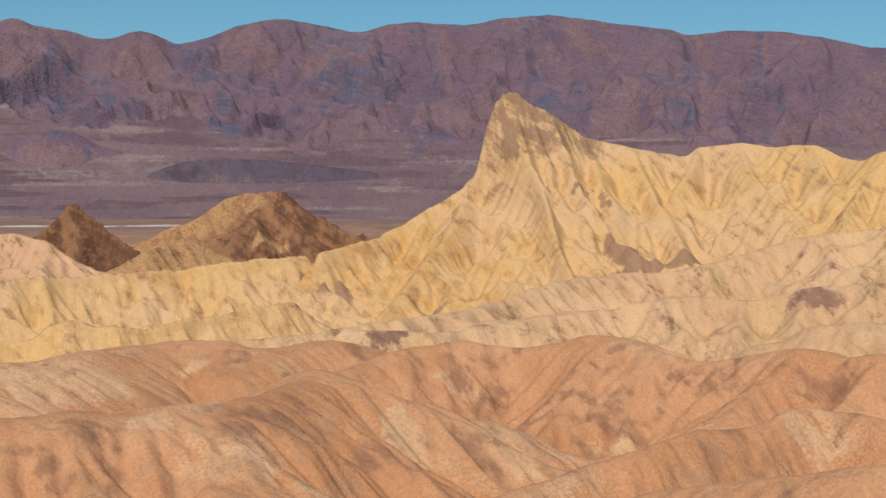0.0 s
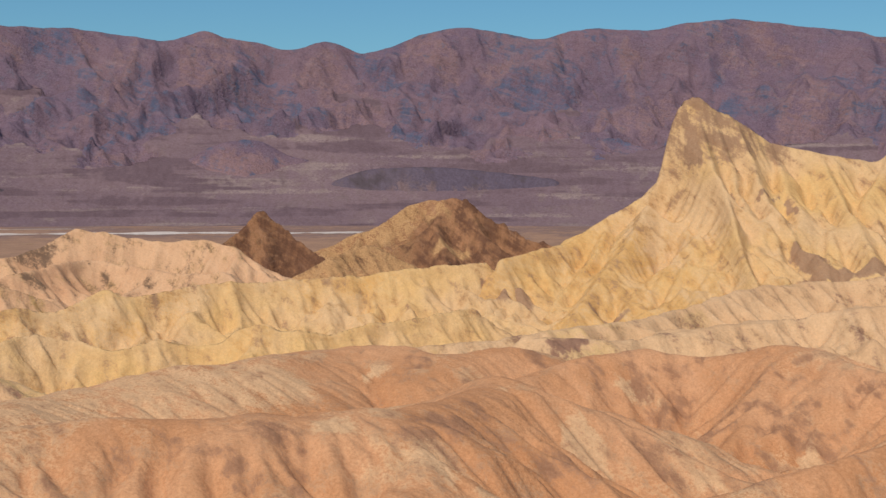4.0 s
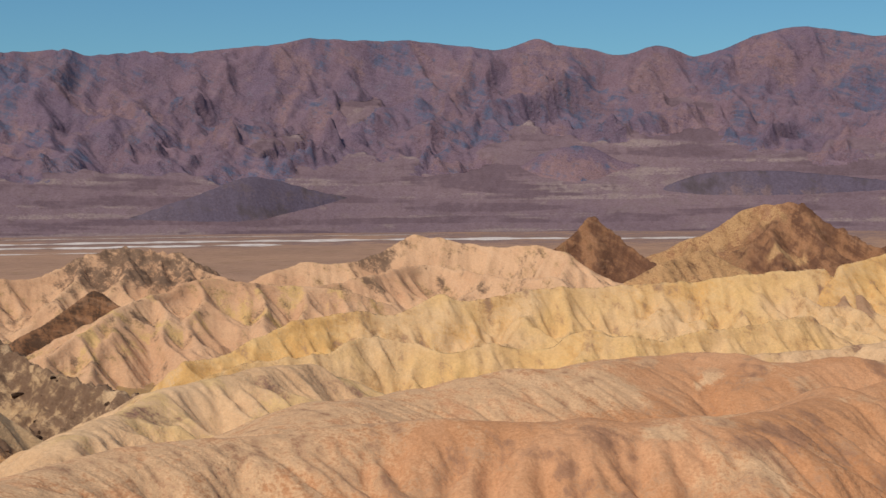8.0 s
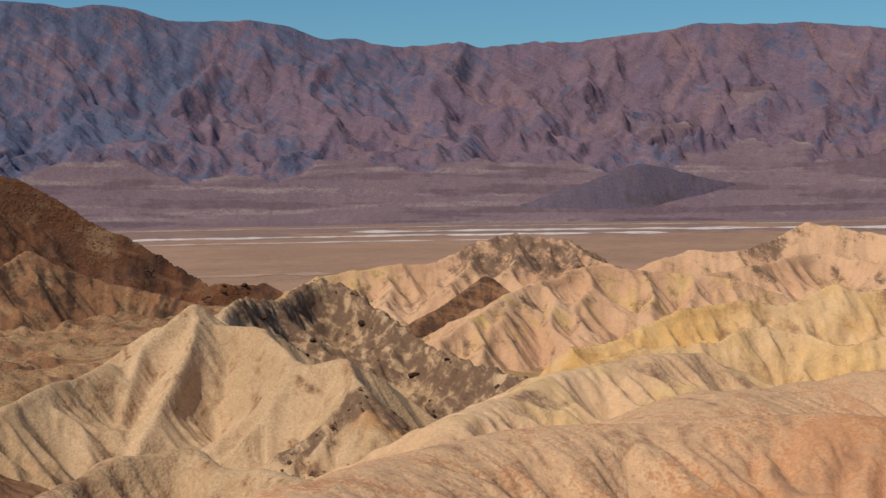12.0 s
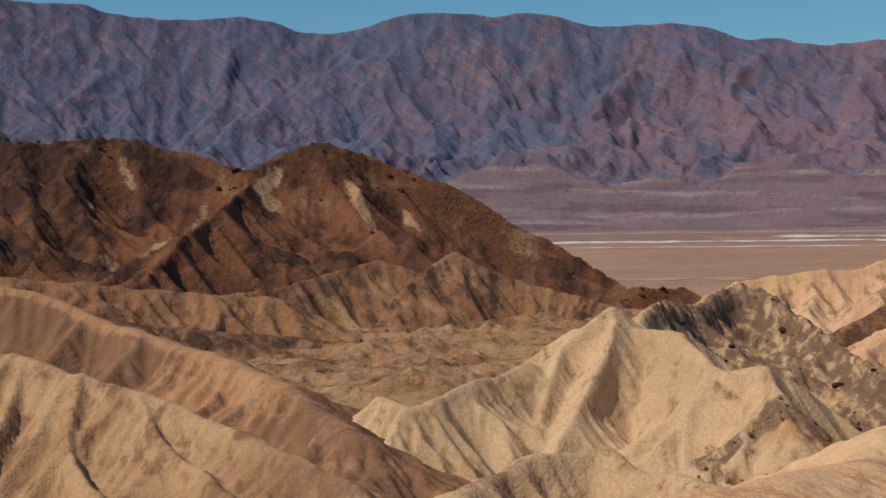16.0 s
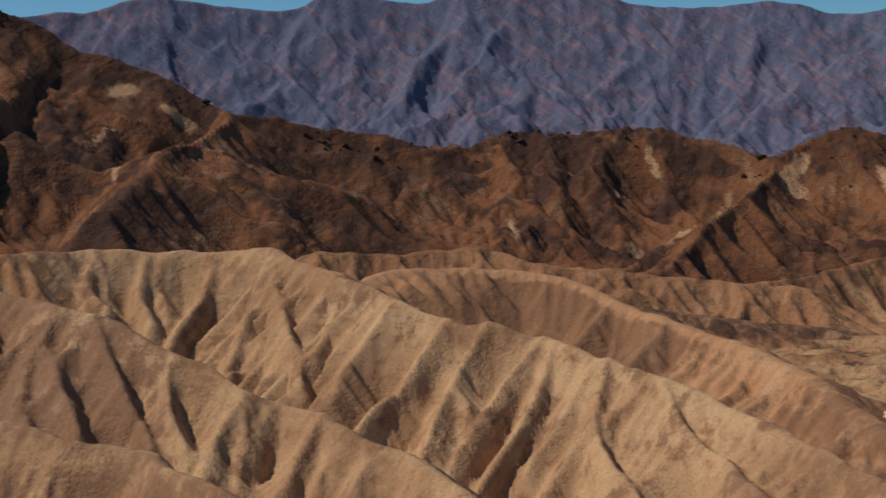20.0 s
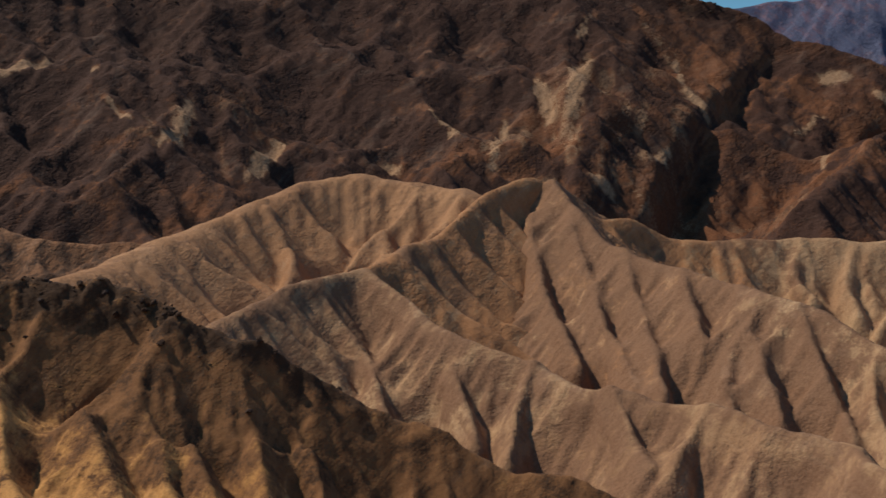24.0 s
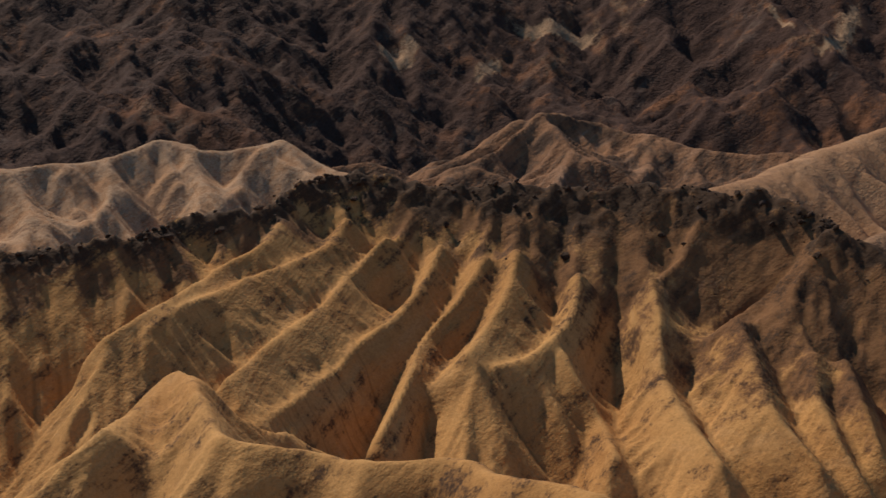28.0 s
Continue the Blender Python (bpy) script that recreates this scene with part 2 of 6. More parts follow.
def finish_hills():
    """Fills the hills' meshes, without what lies deep inside another hill or under the ground."""
    size, cell = 1200, 4.0
    n = int(2 * size / cell) + 1
    first, second = np.full(n * n, 40.0), np.full(n * n, 40.0)
    owner = np.full(n * n, -1)
    places = []
    for k, (ob, x, y, z, material, masks) in enumerate(PENDING):
        at = np.clip(((x + size) / cell).astype(int), 0, n - 1) * n + np.clip(((y + size) / cell).astype(int), 0, n - 1)
        places.append(at)
        own = np.full(n * n, 1e9)
        np.minimum.at(own, at.ravel(), z.ravel())
        own[own > 1e8] = -1e9
        over = own > first
        second = np.where(over, first, np.maximum(second, own))
        first, owner = np.where(over, own, first), np.where(over, k, owner)
    for k, ((ob, x, y, z, material, masks), at) in enumerate(zip(PENDING, places)):
        other = np.where(owner == k, second, first).reshape(n, n)
        pad = np.pad(other, 2, mode="edge")
        for di in range(5):
            for dj in range(5):
                other = np.minimum(other, pad[di : di + n, dj : dj + n])
        other = other.ravel()[at]
        bare = (z > other - 3.0) | (np.hypot(x, y) > 1150)
        keep = bare[:-1, :-1] | bare[1:, :-1] | bare[1:, 1:] | bare[:-1, 1:]
        if ob.type == "MESH":
            fill(ob.data, x, y, z, material, keep, masks)
            continue
        # a main slope, and each side spur as a part
        normals = grid_normals(x, y, z)
        spur = (masks["flow"][:-1, :-1, 0] // 1000).astype(int)
        for i in range(spur.max() + 1):
            mine = keep & (spur == i)
            if i and mine.sum() < 40:
                spur[spur == i] = 0
            elif i:
                spur[(spur == i) & ~largest(mine)] = 0
        # what the gullies cut off from the main slope is a spur too
        for extra in range(16):
            rest = keep & (spur == 0) & ~largest(keep & (spur == 0))
            if rest.sum() < 6:
                break
            spur[largest(rest)] = spur.max() + 1
        for i in np.unique(spur[keep]):
            part = new("spur" if i else "slope", bpy.data.meshes.new("spur" if i else "slope"))
            fill(part.data, x, y, z, material, keep & (spur == i), masks, ob.location, normals)
            part.parent = ob


# ---- materials ----
def mix_node(nt, kind, fac, a, b):
    n = nt.nodes.new("ShaderNodeMix")
    n.data_type, n.blend_type = "RGBA", kind
    for socket, value in ((n.inputs[0], fac), (n.inputs[6], a), (n.inputs[7], b)):
        if hasattr(value, "is_linked"):
            nt.links.new(value, socket)
        elif isinstance(value, tuple):
            socket.default_value = (*value, 1)
        else:
            socket.default_value = value
    return n.outputs[2]


def noise_node(nt, vector, scale, detail=5.0, rough=0.55, stretch=None, kind="FBM"):
    if stretch:
        m = nt.nodes.new("ShaderNodeVectorMath")
        m.operation = "MULTIPLY"
        nt.links.new(vector, m.inputs[0])
        m.inputs[1].default_value = stretch
        vector = m.outputs[0]
    n = nt.nodes.new("ShaderNodeTexNoise")
    n.noise_type = kind
    nt.links.new(vector, n.inputs["Vector"])
    n.inputs["Scale"].default_value, n.inputs["Detail"].default_value, n.inputs["Roughness"].default_value = scale, detail, rough
    return n.outputs["Fac"]


def span(nt, value, lo, hi, a=0.0, b=1.0):
    n = nt.nodes.new("ShaderNodeMapRange")
    n.interpolation_type = "SMOOTHSTEP"
    nt.links.new(value, n.inputs[0])
    for i, v in enumerate((lo, hi, a, b)):
        n.inputs[1 + i].default_value = v
    return n.outputs[0]


def attribute(nt, key, vector=False):
    n = nt.nodes.new("ShaderNodeAttribute")
    n.attribute_name = key
    return n.outputs["Vector" if vector else "Fac"]


def add_node(nt, a, c):
    n = nt.nodes.new("ShaderNodeMath")
    n.operation = "ADD"
    nt.links.new(a, n.inputs[0])
    nt.links.new(c, n.inputs[1])
    return n.outputs[0]


def bump_node(nt, height, strength, distance, normal=None):
    n = nt.nodes.new("ShaderNodeBump")
    n.inputs["Distance"].default_value = distance
    if hasattr(strength, "is_linked"):
        nt.links.new(strength, n.inputs["Strength"])
    else:
        n.inputs["Strength"].default_value = strength
    nt.links.new(height, n.inputs["Height"])
    if normal:
        nt.links.new(normal, n.inputs["Normal"])
    return n.outputs[0]


def dot_node(nt, vector, way):
    n = nt.nodes.new("ShaderNodeVectorMath")
    n.operation = "DOT_PRODUCT"
    nt.links.new(vector, n.inputs[0])
    n.inputs[1].default_value = way
    return n.outputs["Value"]


def bed_node(nt, place, dip):
    """Place measured across and along tilted beds: thin across them, long along them."""
    up = Vector(dip).normalized()
    side = up.cross(Vector((0, 0, 1))).normalized() if abs(up.z) < 0.999 else Vector((1, 0, 0))
    n = nt.nodes.new("ShaderNodeCombineXYZ")
    for i, way in enumerate((up, side * 0.1, up.cross(side) * 0.1)):
        nt.links.new(dot_node(nt, place, way), n.inputs[i])
    return n.outputs[0]


def earth(name, main, other, tinted, rock, size=1.0, streak=0.07, bump=0.35, grain=0.13, bands=0.15, rock_edge=(0.15, 0.95), dip=(0.45, -0.25, 0.85), rill_tone=0.22):
    """Bare clay and rock: main and other in broad patches, 'tinted' and 'rock' where the masks say; tilted beds, a
    darker colour
    along the rills, gravel and relief. size: metres of the coarser grain."""
    m = bpy.data.materials.new(name)
    m.use_nodes = True
    nt = m.node_tree
    bsdf = nt.nodes["Principled BSDF"]
    bsdf.inputs["Roughness"].default_value = 0.95
    bsdf.inputs["Specular IOR Level"].default_value = 0.12
    place = nt.nodes.new("ShaderNodeNewGeometry").outputs["Position"]
    flow = attribute(nt, "flow", True)
    broad = noise_node(nt, place, 0.022 / size, 8, 0.62)
    col = mix_node(nt, "MIX", span(nt, broad, 0.38, 0.62), main, other)
    # strips of slope wash: long down the slope, narrow across it
    rill = noise_node(nt, flow, 0.42 / size, 7, 0.62, (1.0, 0.3, 0.0))
    edge = noise_node(nt, place, 0.13 / size, 10, 0.72)
    speck = noise_node(nt, place, 1.3 / size, 6, 0.7)
    fine = noise_node(nt, place, 4.0 / size, 4, 0.65)
    layer = noise_node(nt, bed_node(nt, place, dip), 0.36 / size, 7, 0.66)
    ragged = add_node(nt, span(nt, edge, 0.3, 0.7, -0.45, 0.45), span(nt, rill, 0.3, 0.7, -0.15, 0.15))
    ragged = add_node(nt, ragged, span(nt, speck, 0.3, 0.7, -0.3, 0.3))
    ragged = add_node(nt, ragged, span(nt, layer, 0.35, 0.65, -0.28, 0.28))
    col = mix_node(nt, "MIX", span(nt, add_node(nt, attribute(nt, "tint"), ragged), 0.1, 0.9), col, tinted)
    col = mix_node(nt, "MIX", span(nt, add_node(nt, attribute(nt, "rock"), ragged), *rock_edge), col, rock)
    col = mix_node(nt, "MULTIPLY", span(nt, layer, 0.52, 0.66, 0.0, bands), col, (0.66, 0.55, 0.48))
    col = mix_node(nt, "SCREEN", span(nt, layer, 0.46, 0.34, 0.0, bands), col, (0.16, 0.13, 0.10))
    # a browner, darker colour along the rills, broken up by specks
    rill_fac = span(nt, add_node(nt, attribute(nt, "wash"), span(nt, speck, 0.3, 0.7, -0.35, 0.35)), 0.3, 0.85, 0.0, rill_tone)
    col = mix_node(nt, "MIX", rill_fac, col, tuple(0.55 * r + 0.3 * o for r, o in zip(rock, other)))
    low = tuple(1 - streak * k for k in (0.85, 1.0, 1.1))
    col = mix_node(nt, "MULTIPLY", span(nt, rill, 0.42, 0.64), col, low)
    col = mix_node(nt, "MULTIPLY", span(nt, speck, 0.36, 0.56, 1.0, 0.0), col, tuple(1 - grain * k for k in (0.9, 1.0, 1.05)))
    col = mix_node(nt, "MULTIPLY", span(nt, fine, 0.38, 0.56, 1.0, 0.0), col, tuple(1 - 0.6 * grain * k for k in (0.9, 1.0, 1.05)))
    col = mix_node(nt, "MULTIPLY", span(nt, speck, 0.54, 0.7), col, (1 + grain * 0.7, 1 + grain * 0.7, 1 + grain * 0.7))
    nt.links.new(col, bsdf.inputs["Base Color"])
    # broken, crumbling ground in patches, smooth clay between them
    crag = noise_node(nt, place, 0.3 / size, 3, 0.5, None, "RIDGED_MULTIFRACTAL")
    knob = noise_node(nt, place, 1.2 / size, 2.5, 0.55)
    grit = noise_node(nt, place, 3.4 / size, 1.5, 0.5)
    bed = noise_node(nt, bed_node(nt, place, dip), 0.36 / size, 3, 0.6)
    broken = noise_node(nt, place, 0.045 / size, 5, 0.6)
    n = bump_node(nt, crag, span(nt, broken, 0.36, 0.62, 0.3 * bump, min(1.0, 1.5 * bump)), 0.8 * size)
    n = bump_node(nt, knob, span(nt, broken, 0.36, 0.62, 0.3 * bump, min(1.0, 1.1 * bump)), 0.9 * size, n)
    n = bump_node(nt, grit, min(1.0, 0.8 * bump), 0.2 * size, n)
    n = bump_node(nt, bed, min(1.0, 2.5 * bands), 1.2 * size, n)
    nt.links.new(n, bsdf.inputs["Normal"])
    return m


YELLOW = earth("yellow_clay", (0.68, 0.432, 0.185), (0.66, 0.435, 0.235), (0.64, 0.375, 0.14), (0.37, 0.225, 0.135), 1.0, rill_tone=0.12)
BEIGE = earth("beige_clay", (0.67, 0.437, 0.25), (0.61, 0.38, 0.21), (0.62, 0.415, 0.2), (0.30, 0.17, 0.115), 0.8)
ORANGE = earth("orange_clay", (0.61, 0.325, 0.172), (0.53, 0.26, 0.125), (0.65, 0.41, 0.232), (0.35, 0.185, 0.108), 0.45, streak=0.03, bump=0.32, grain=0.19, rill_tone=0.15)
PINK = earth("pink_clay", (0.65, 0.40, 0.235), (0.56, 0.32, 0.184), (0.62, 0.40, 0.17), (0.19, 0.12, 0.08), 1.1)
PALE = earth("pale_clay", (0.64, 0.435, 0.255), (0.52, 0.345, 0.19), (0.52, 0.28, 0.125), (0.2, 0.122, 0.077), 0.6, bump=0.42, grain=0.25)
TERRACOTTA = earth("terracotta_clay", (0.45, 0.245, 0.124), (0.38, 0.198, 0.098), (0.5, 0.315, 0.185), (0.24, 0.125, 0.068), 0.5, 0.06, 0.45, 0.2)
TAN = earth("tan_clay", (0.5, 0.315, 0.17), (0.35, 0.198, 0.104), (0.41, 0.202, 0.093), (0.25, 0.137, 0.078), 0.5, 0.09, 0.5, 0.2, rock_edge=(0.1, 0.75))
OCHRE = earth("ochre_clay", (0.59, 0.31, 0.108), (0.5, 0.245, 0.08), (0.235, 0.112, 0.048), (0.072, 0.041, 0.024), 0.4, 0.08, 0.36, 0.2, rill_tone=0.45)
UMBER = earth("umber_rock", (0.215, 0.09, 0.042), (0.125, 0.054, 0.029), (0.42, 0.258, 0.145), (0.072, 0.037, 0.026), 1.7, 0.14, 0.7, 0.3, 0.22)
COCOA = earth("cocoa_rock", (0.33, 0.165, 0.083), (0.25, 0.12, 0.06), (0.42, 0.262, 0.136), (0.10, 0.058, 0.037), 1.1, 0.12, 0.6, 0.26, 0.3)
RUSSET = earth("russet_rock", (0.375, 0.192, 0.1), (0.3, 0.15, 0.078), (0.53, 0.315, 0.15), (0.17, 0.085, 0.052), 1.0, 0.12, 0.7, 0.28, 0.2)
# the next two carry the haze of distance in their colours
HAZED_MAUVE = earth("hazed_mauve_rock", (0.215, 0.14, 0.172), (0.178, 0.124, 0.17), (0.268, 0.166, 0.172), (0.112, 0.126, 0.198), 5.0, 0.05, 1.0, 0.3, 0.22, dip=(0.3, 0.5, 0.8))
FAN = earth("hazed_fan_gravel", (0.218, 0.148, 0.162), (0.185, 0.125, 0.145), (0.3, 0.225, 0.21), (0.15, 0.10, 0.115), 9.0, 0.1, 0.3, 0.2, 0.0)
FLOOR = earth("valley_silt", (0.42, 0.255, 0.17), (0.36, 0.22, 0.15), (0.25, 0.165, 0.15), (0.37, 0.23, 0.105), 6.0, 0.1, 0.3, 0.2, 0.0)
SALT = earth("salt_crust", (0.78, 0.70, 0.65), (0.66, 0.58, 0.53), (0.4, 0.3, 0.24), (0.3, 0.22, 0.18), 6.0, 0.1, 0.1, 0.2)
SILT = earth("pale_silt", (0.52, 0.345, 0.24), (0.46, 0.29, 0.2), (0.4, 0.3, 0.24), (0.3, 0.22, 0.18), 6.0, 0.1, 0.1, 0.2)
BASALT = earth("basalt_rock", (0.14, 0.108, 0.135), (0.118, 0.092, 0.125), (0.19, 0.13, 0.135), (0.09, 0.07, 0.08), 9.0, 0.1, 0.25, 0.2, 0.0)
STONE = earth("dark_stone", (0.085, 0.05, 0.032), (0.06, 0.036, 0.024), (0.1, 0.08, 0.08), (0.04, 0.03, 0.025), 0.4, 0.0, 0.8, 0.4)
RUBBLE = earth("brown_stone", (0.26, 0.155, 0.10), (0.20, 0.115, 0.075), (0.1, 0.08, 0.08), (0.04, 0.03, 0.025), 0.5, 0.0, 0.8, 0.4)

# ---- ground: one sheet from the lookout to the horizon ----
ga = np.radians(np.linspace(-180, 180, 321))[None, :]
gr = np.concatenate([np.linspace(0.01, 40, 24), np.linspace(44, 760, 90), np.geomspace(770, 4980, 60)])[:, None]
gx, gy = -gr * np.sin(ga) + 2.5 * (1 - smooth(0, 40, gr)), gr * np.cos(ga)
deg = np.degrees(ga) + 0 * gr
knoll = EYE - 1.7 - 0.62 * np.maximum(0, gr - 5) + 0 * ga
wash = 46 + 3.0 * fbm(gx / 60, gy / 60, 4, 3) + 1.6 * (ridged(gx / 22, gy / 40, 4, 4) - 0.4)
level = wash * (1 - smooth(700, 1350, gr + 60 * grad(gx / 150, gy / 150, 8))) + 0 * ga
gz = np.maximum(level, knoll)
behind = smooth(150, 158, deg) + smooth(-24, -32, deg)
gz = np.maximum(gz, behind * smooth(20, 500, gr) * (90 + 40 * ridged(gx / 260, gy / 260, 4, 12)))
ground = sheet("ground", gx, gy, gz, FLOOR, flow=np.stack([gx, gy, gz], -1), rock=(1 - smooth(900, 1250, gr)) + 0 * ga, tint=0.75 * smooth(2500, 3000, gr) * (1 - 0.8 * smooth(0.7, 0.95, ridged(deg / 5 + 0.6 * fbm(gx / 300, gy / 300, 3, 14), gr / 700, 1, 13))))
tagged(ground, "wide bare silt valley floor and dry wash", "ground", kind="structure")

# ---- far mountains ----
SKY_NORTH = [
        (1891.3, 4248, 489.1), (1373.2, 4442.6, 511.4), (1229.8, 4484.4, 537.2), (1096, 4519, 564.6), (925.1, 4557, 572.8), (794.6, 4581.6, 562),
        (714.9, 4594.7, 580.9), (554, 4616.9, 600.4), (391.2, 4633.5, 623), (318.3, 4639.1, 628.7), (172.2, 4646.8, 614.3), (62.3, 4649.6, 595.7),
        (-66.3, 4649.5, 604.2), (-176.3, 4646.7, 596), (-267.7, 4642.3, 571.4), (-340.8, 4637.5, 579.7), (-431.6, 4629.9, 596.6), (-531, 4619.6, 609.5),
        (-647.5, 4604.7, 589.2), (-736.4, 4591.3, 555), (-850.8, 4571.5, 523.7), (-963.2, 4549.1, 562.2), (-1074.3, 4524.2, 532.5), (-1183.1, 4497, 555.9),
        (-1281.8, 4469.9, 570.2), (-1346.4, 4450.8, 588.8), (-1452.4, 4417.4, 556.4), (-1562.8, 4379.5, 567.3), (-1728.8, 4316.7, 587.3), (-1921.6, 4234.4, 589.5),
        (-2030.2, 4183.4, 596.8), (-2106.4, 4145.6, 580.2), (-2389.6, 3989, 545.8),
    ]
SKY_MIDDLE = [
        (-2358.9, 4007.2, 546.1), (-2494.9, 3924, 553.5), (-2626.5, 3837.2, 533.6), (-2690, 3793, 553.7), (-2766.3, 3737.7, 545), (-2833.9, 3686.7, 538.2),
        (-2382.6, 3993.2, 547.8), (-2615.1, 3844.9, 536), (-2690.2, 3792.8, 560.3), (-2779.2, 3728.1, 546.2), (-2908.8, 3627.9, 550.1), (-2950.7, 3593.8, 570),
        (-3047.1, 3512.5, 569.6), (-3113.6, 3453.7, 608.8), (-3217.2, 3357.4, 628.9), (-3329, 3246.5, 623.2), (-3400.4, 3171.7, 630.3), (-3446.2, 3121.9, 655.3),
        (-3502.2, 3059, 674.4), (-3207.2, 3367, 631.3), (-3388.9, 3184, 619.9), (-3511.6, 3048.2, 679.9), (-3582.7, 2964.2, 665.6), (-3651.4, 2879.3, 676.6),
        (-3771.1, 2720.5, 681.4), (-3863.5, 2587.6, 629.6), (-3940.5, 2468.8, 615.6), (-3986, 2394.7, 635.9), (-4046.5, 2290.9, 674.8), (-4104, 2186.3, 670.5),
        (-4212.5, 1969.1, 671.6), (-4284.7, 1806.6, 718.9),
    ]
SKY_SOUTH = [
        (-4270.7, 1839.4, 718.9), (-4311.8, 1740.9, 716.9), (-4311.4, 1741.9, 702.4), (-3906.4, 2522.4, 618.8), (-3995.9, 2378, 662.7), (-4048, 2288.3, 674.2),
        (-4107, 2180.7, 670.4), (-4195, 2006.1, 669.7), (-4382.5, 1554.3, 733.5), (-4445.3, 1364.6, 757.7), (-4475, 1263.7, 711.9), (-4527.5, 1060.2, 740.1),
        (-4557.9, 920.7, 743.4), (-4571.9, 848.5, 698.6), (-4609, 615.9, 718.2), (-4627.9, 453, 744.2), (-4638.7, 324.4, 736.9), (-4645.1, 212.6, 699),
        (-4649.3, 83.4, 696.3), (-4624.5, -486.1, 620.2), (-4491.6, -1203.5, 603.7),
    ]


def mountains(seed):
    """The ranges across the valley: fans below, dissected flanks, and the skyline, worn as one and then parted into three."""
    line = np.vstack([spline(p, 6) for p in (SKY_NORTH, SKY_MIDDLE, SKY_SOUTH)])
    turns = np.degrees(np.arctan2(-line[:, 0], line[:, 1]))
    order = np.argsort(turns)
    t = np.arange(turns.min(), turns.max(), 0.1)
    tops = np.interp(t, turns[order], line[order, 2])
    calmed = []
    for reach in (1.3, 4.5):
        near = np.exp(-(np.arange(-9, 10) / reach) ** 2)
        calmed.append(np.convolve(np.pad(tops, 9, mode="edge"), near / near.sum(), "valid"))
    tops = (calmed[0] + (calmed[1] - calmed[0]) * smooth(36, 42, t))[None, :]
    tops = tops + 3.5 * fbm(t / 0.9, t * 0, 4, 77)[None, :]
    u = np.concatenate([np.linspace(0, 1, 190), np.linspace(1.01, 1.1, 5)])[:, None]
    r = 3550 + u * 1100
    a = np.radians(t)[None, :]
    x, y = -r * np.sin(a), r * np.cos(a)
    lap = np.interp(t, [-25, 0, 12, 24, 31, 38, 44, 47, 51, 58, 150], [0.5, 0.55, 0.58, 0.56, 0.46, 0.28, 0.38, 0.42, 0.36, 0.14, 0.1])[None, :]
    lap0 = np.maximum(lap, 0.05)
    lap = lap0 * (1 + 0.45 * fbm(x / 330, y / 330, 5, seed))
    fan_top = 225 * np.clip(lap0 / 0.55, 0.1, 1.1)
    low = fan_top * (np.minimum(u, lap) / lap0) ** 1.35
    v = np.clip((u - lap) / (1 - lap), 0, 1)
    q = a * 3900 + 0 * r
    wx, wy = x + 150 * fbm(x / 500, y / 500, 3, seed + 1), y + 150 * fbm(x / 500, y / 500, 3, seed + 2)
    wq, wr = q + 200 * fbm(x / 700, y / 700, 4, seed + 3), r + 200 * fbm(x / 700, y / 700, 4, seed + 4)
    # spurs that run down the flank aslant, one set across the other
    one = ridged((wq + 0.8 * wr) / 430, (wr - 0.8 * wq) / 1200, 6, seed + 20, 0.5)
    two = ridged((wq - 1.0 * wr) / 520 + 7, (wr + 1.0 * wq) / 1500, 6, seed + 21, 0.5)
    spurs = np.maximum(one, 0.9 * two)
    mid = ridged(wx / 150, wy / 150, 5, seed + 4, 0.55)
    rough = smooth(0, 0.12, v)
    soft = np.exp(-(np.arange(-60, 61) / 30.0) ** 2)
    even = np.convolve(np.pad(tops[0], 60, mode="edge"), soft / soft.sum(), "valid")[None, :]
    peak = even + (tops - even) * smooth(0.7, 1.0, v)
    z = low + (peak - low) * (0.22 * v + 0.78 * v**1.9)
    calm = 1 - 0.45 * smooth(18, 50, t)[None, :]
    z = z + calm * rough * (1 - 0.85 * smooth(0.8, 1, v)) * (165 * (spurs - 0.42) + 55 * (mid - 0.4)) + rough * 13 * fbm(x / 55, y / 55, 4, seed + 5)
    z = z + 45 * smooth(0.45, 0.85, ridged(wx / 300, wy / 300, 4, seed + 15)) * smooth(0, 0.08, v) * (1 - smooth(0.3, 0.65, v))
    sight = EYE + (tops - EYE) * r / 4650
    z = np.minimum(z, sight - 15 * (1 - v))
    hard = np.clip(1 + 1.2 * fbm(x / 240, y / 240, 4, seed + 8), 0.1, 2.5)
    z, water = erode(x, y, z, smooth(0, 0.08, v) * (1 - 0.95 * smooth(0.45, 0.95, v)), 24, 0.016, 900.0, 0.03, 0.72, hard, 16.0)
    # the skyline keeps its height
    lift = (tops - EYE) / 4650 - ((z - EYE) / r)[:190].max(0)[None, :]
    wide = np.exp(-(np.arange(-80, 81) / 40.0) ** 2)
    lift = np.convolve(np.pad(lift[0], 80, mode="edge"), wide / wide.sum(), "valid")[None, :]
    z = z + lift * r * smooth(0.15, 0.75, v)
    z, water = erode(x, y, z, smooth(0, 0.08, v) * (1 - smooth(0.9, 1.0, v)), 10, 0.03, 150.0, 0.02, 0.9, None, 7.0)
    z = np.minimum(z, sight - 3 - 30 * (1 - v))
    z = z + (tops - z[189:190]) * smooth(0.86, 1.0, v)
    z = np.where(u > 1, z[189:190] - 900 * (u - 1), z)
    flow = np.stack([a * 3900 + 0 * r, r + 0 * a, z], -1)
    # bluer towards the south: distance haze painted in through the rock mask
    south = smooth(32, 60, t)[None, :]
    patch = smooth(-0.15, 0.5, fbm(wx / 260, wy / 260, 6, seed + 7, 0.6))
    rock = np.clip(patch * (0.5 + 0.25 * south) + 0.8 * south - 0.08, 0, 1)
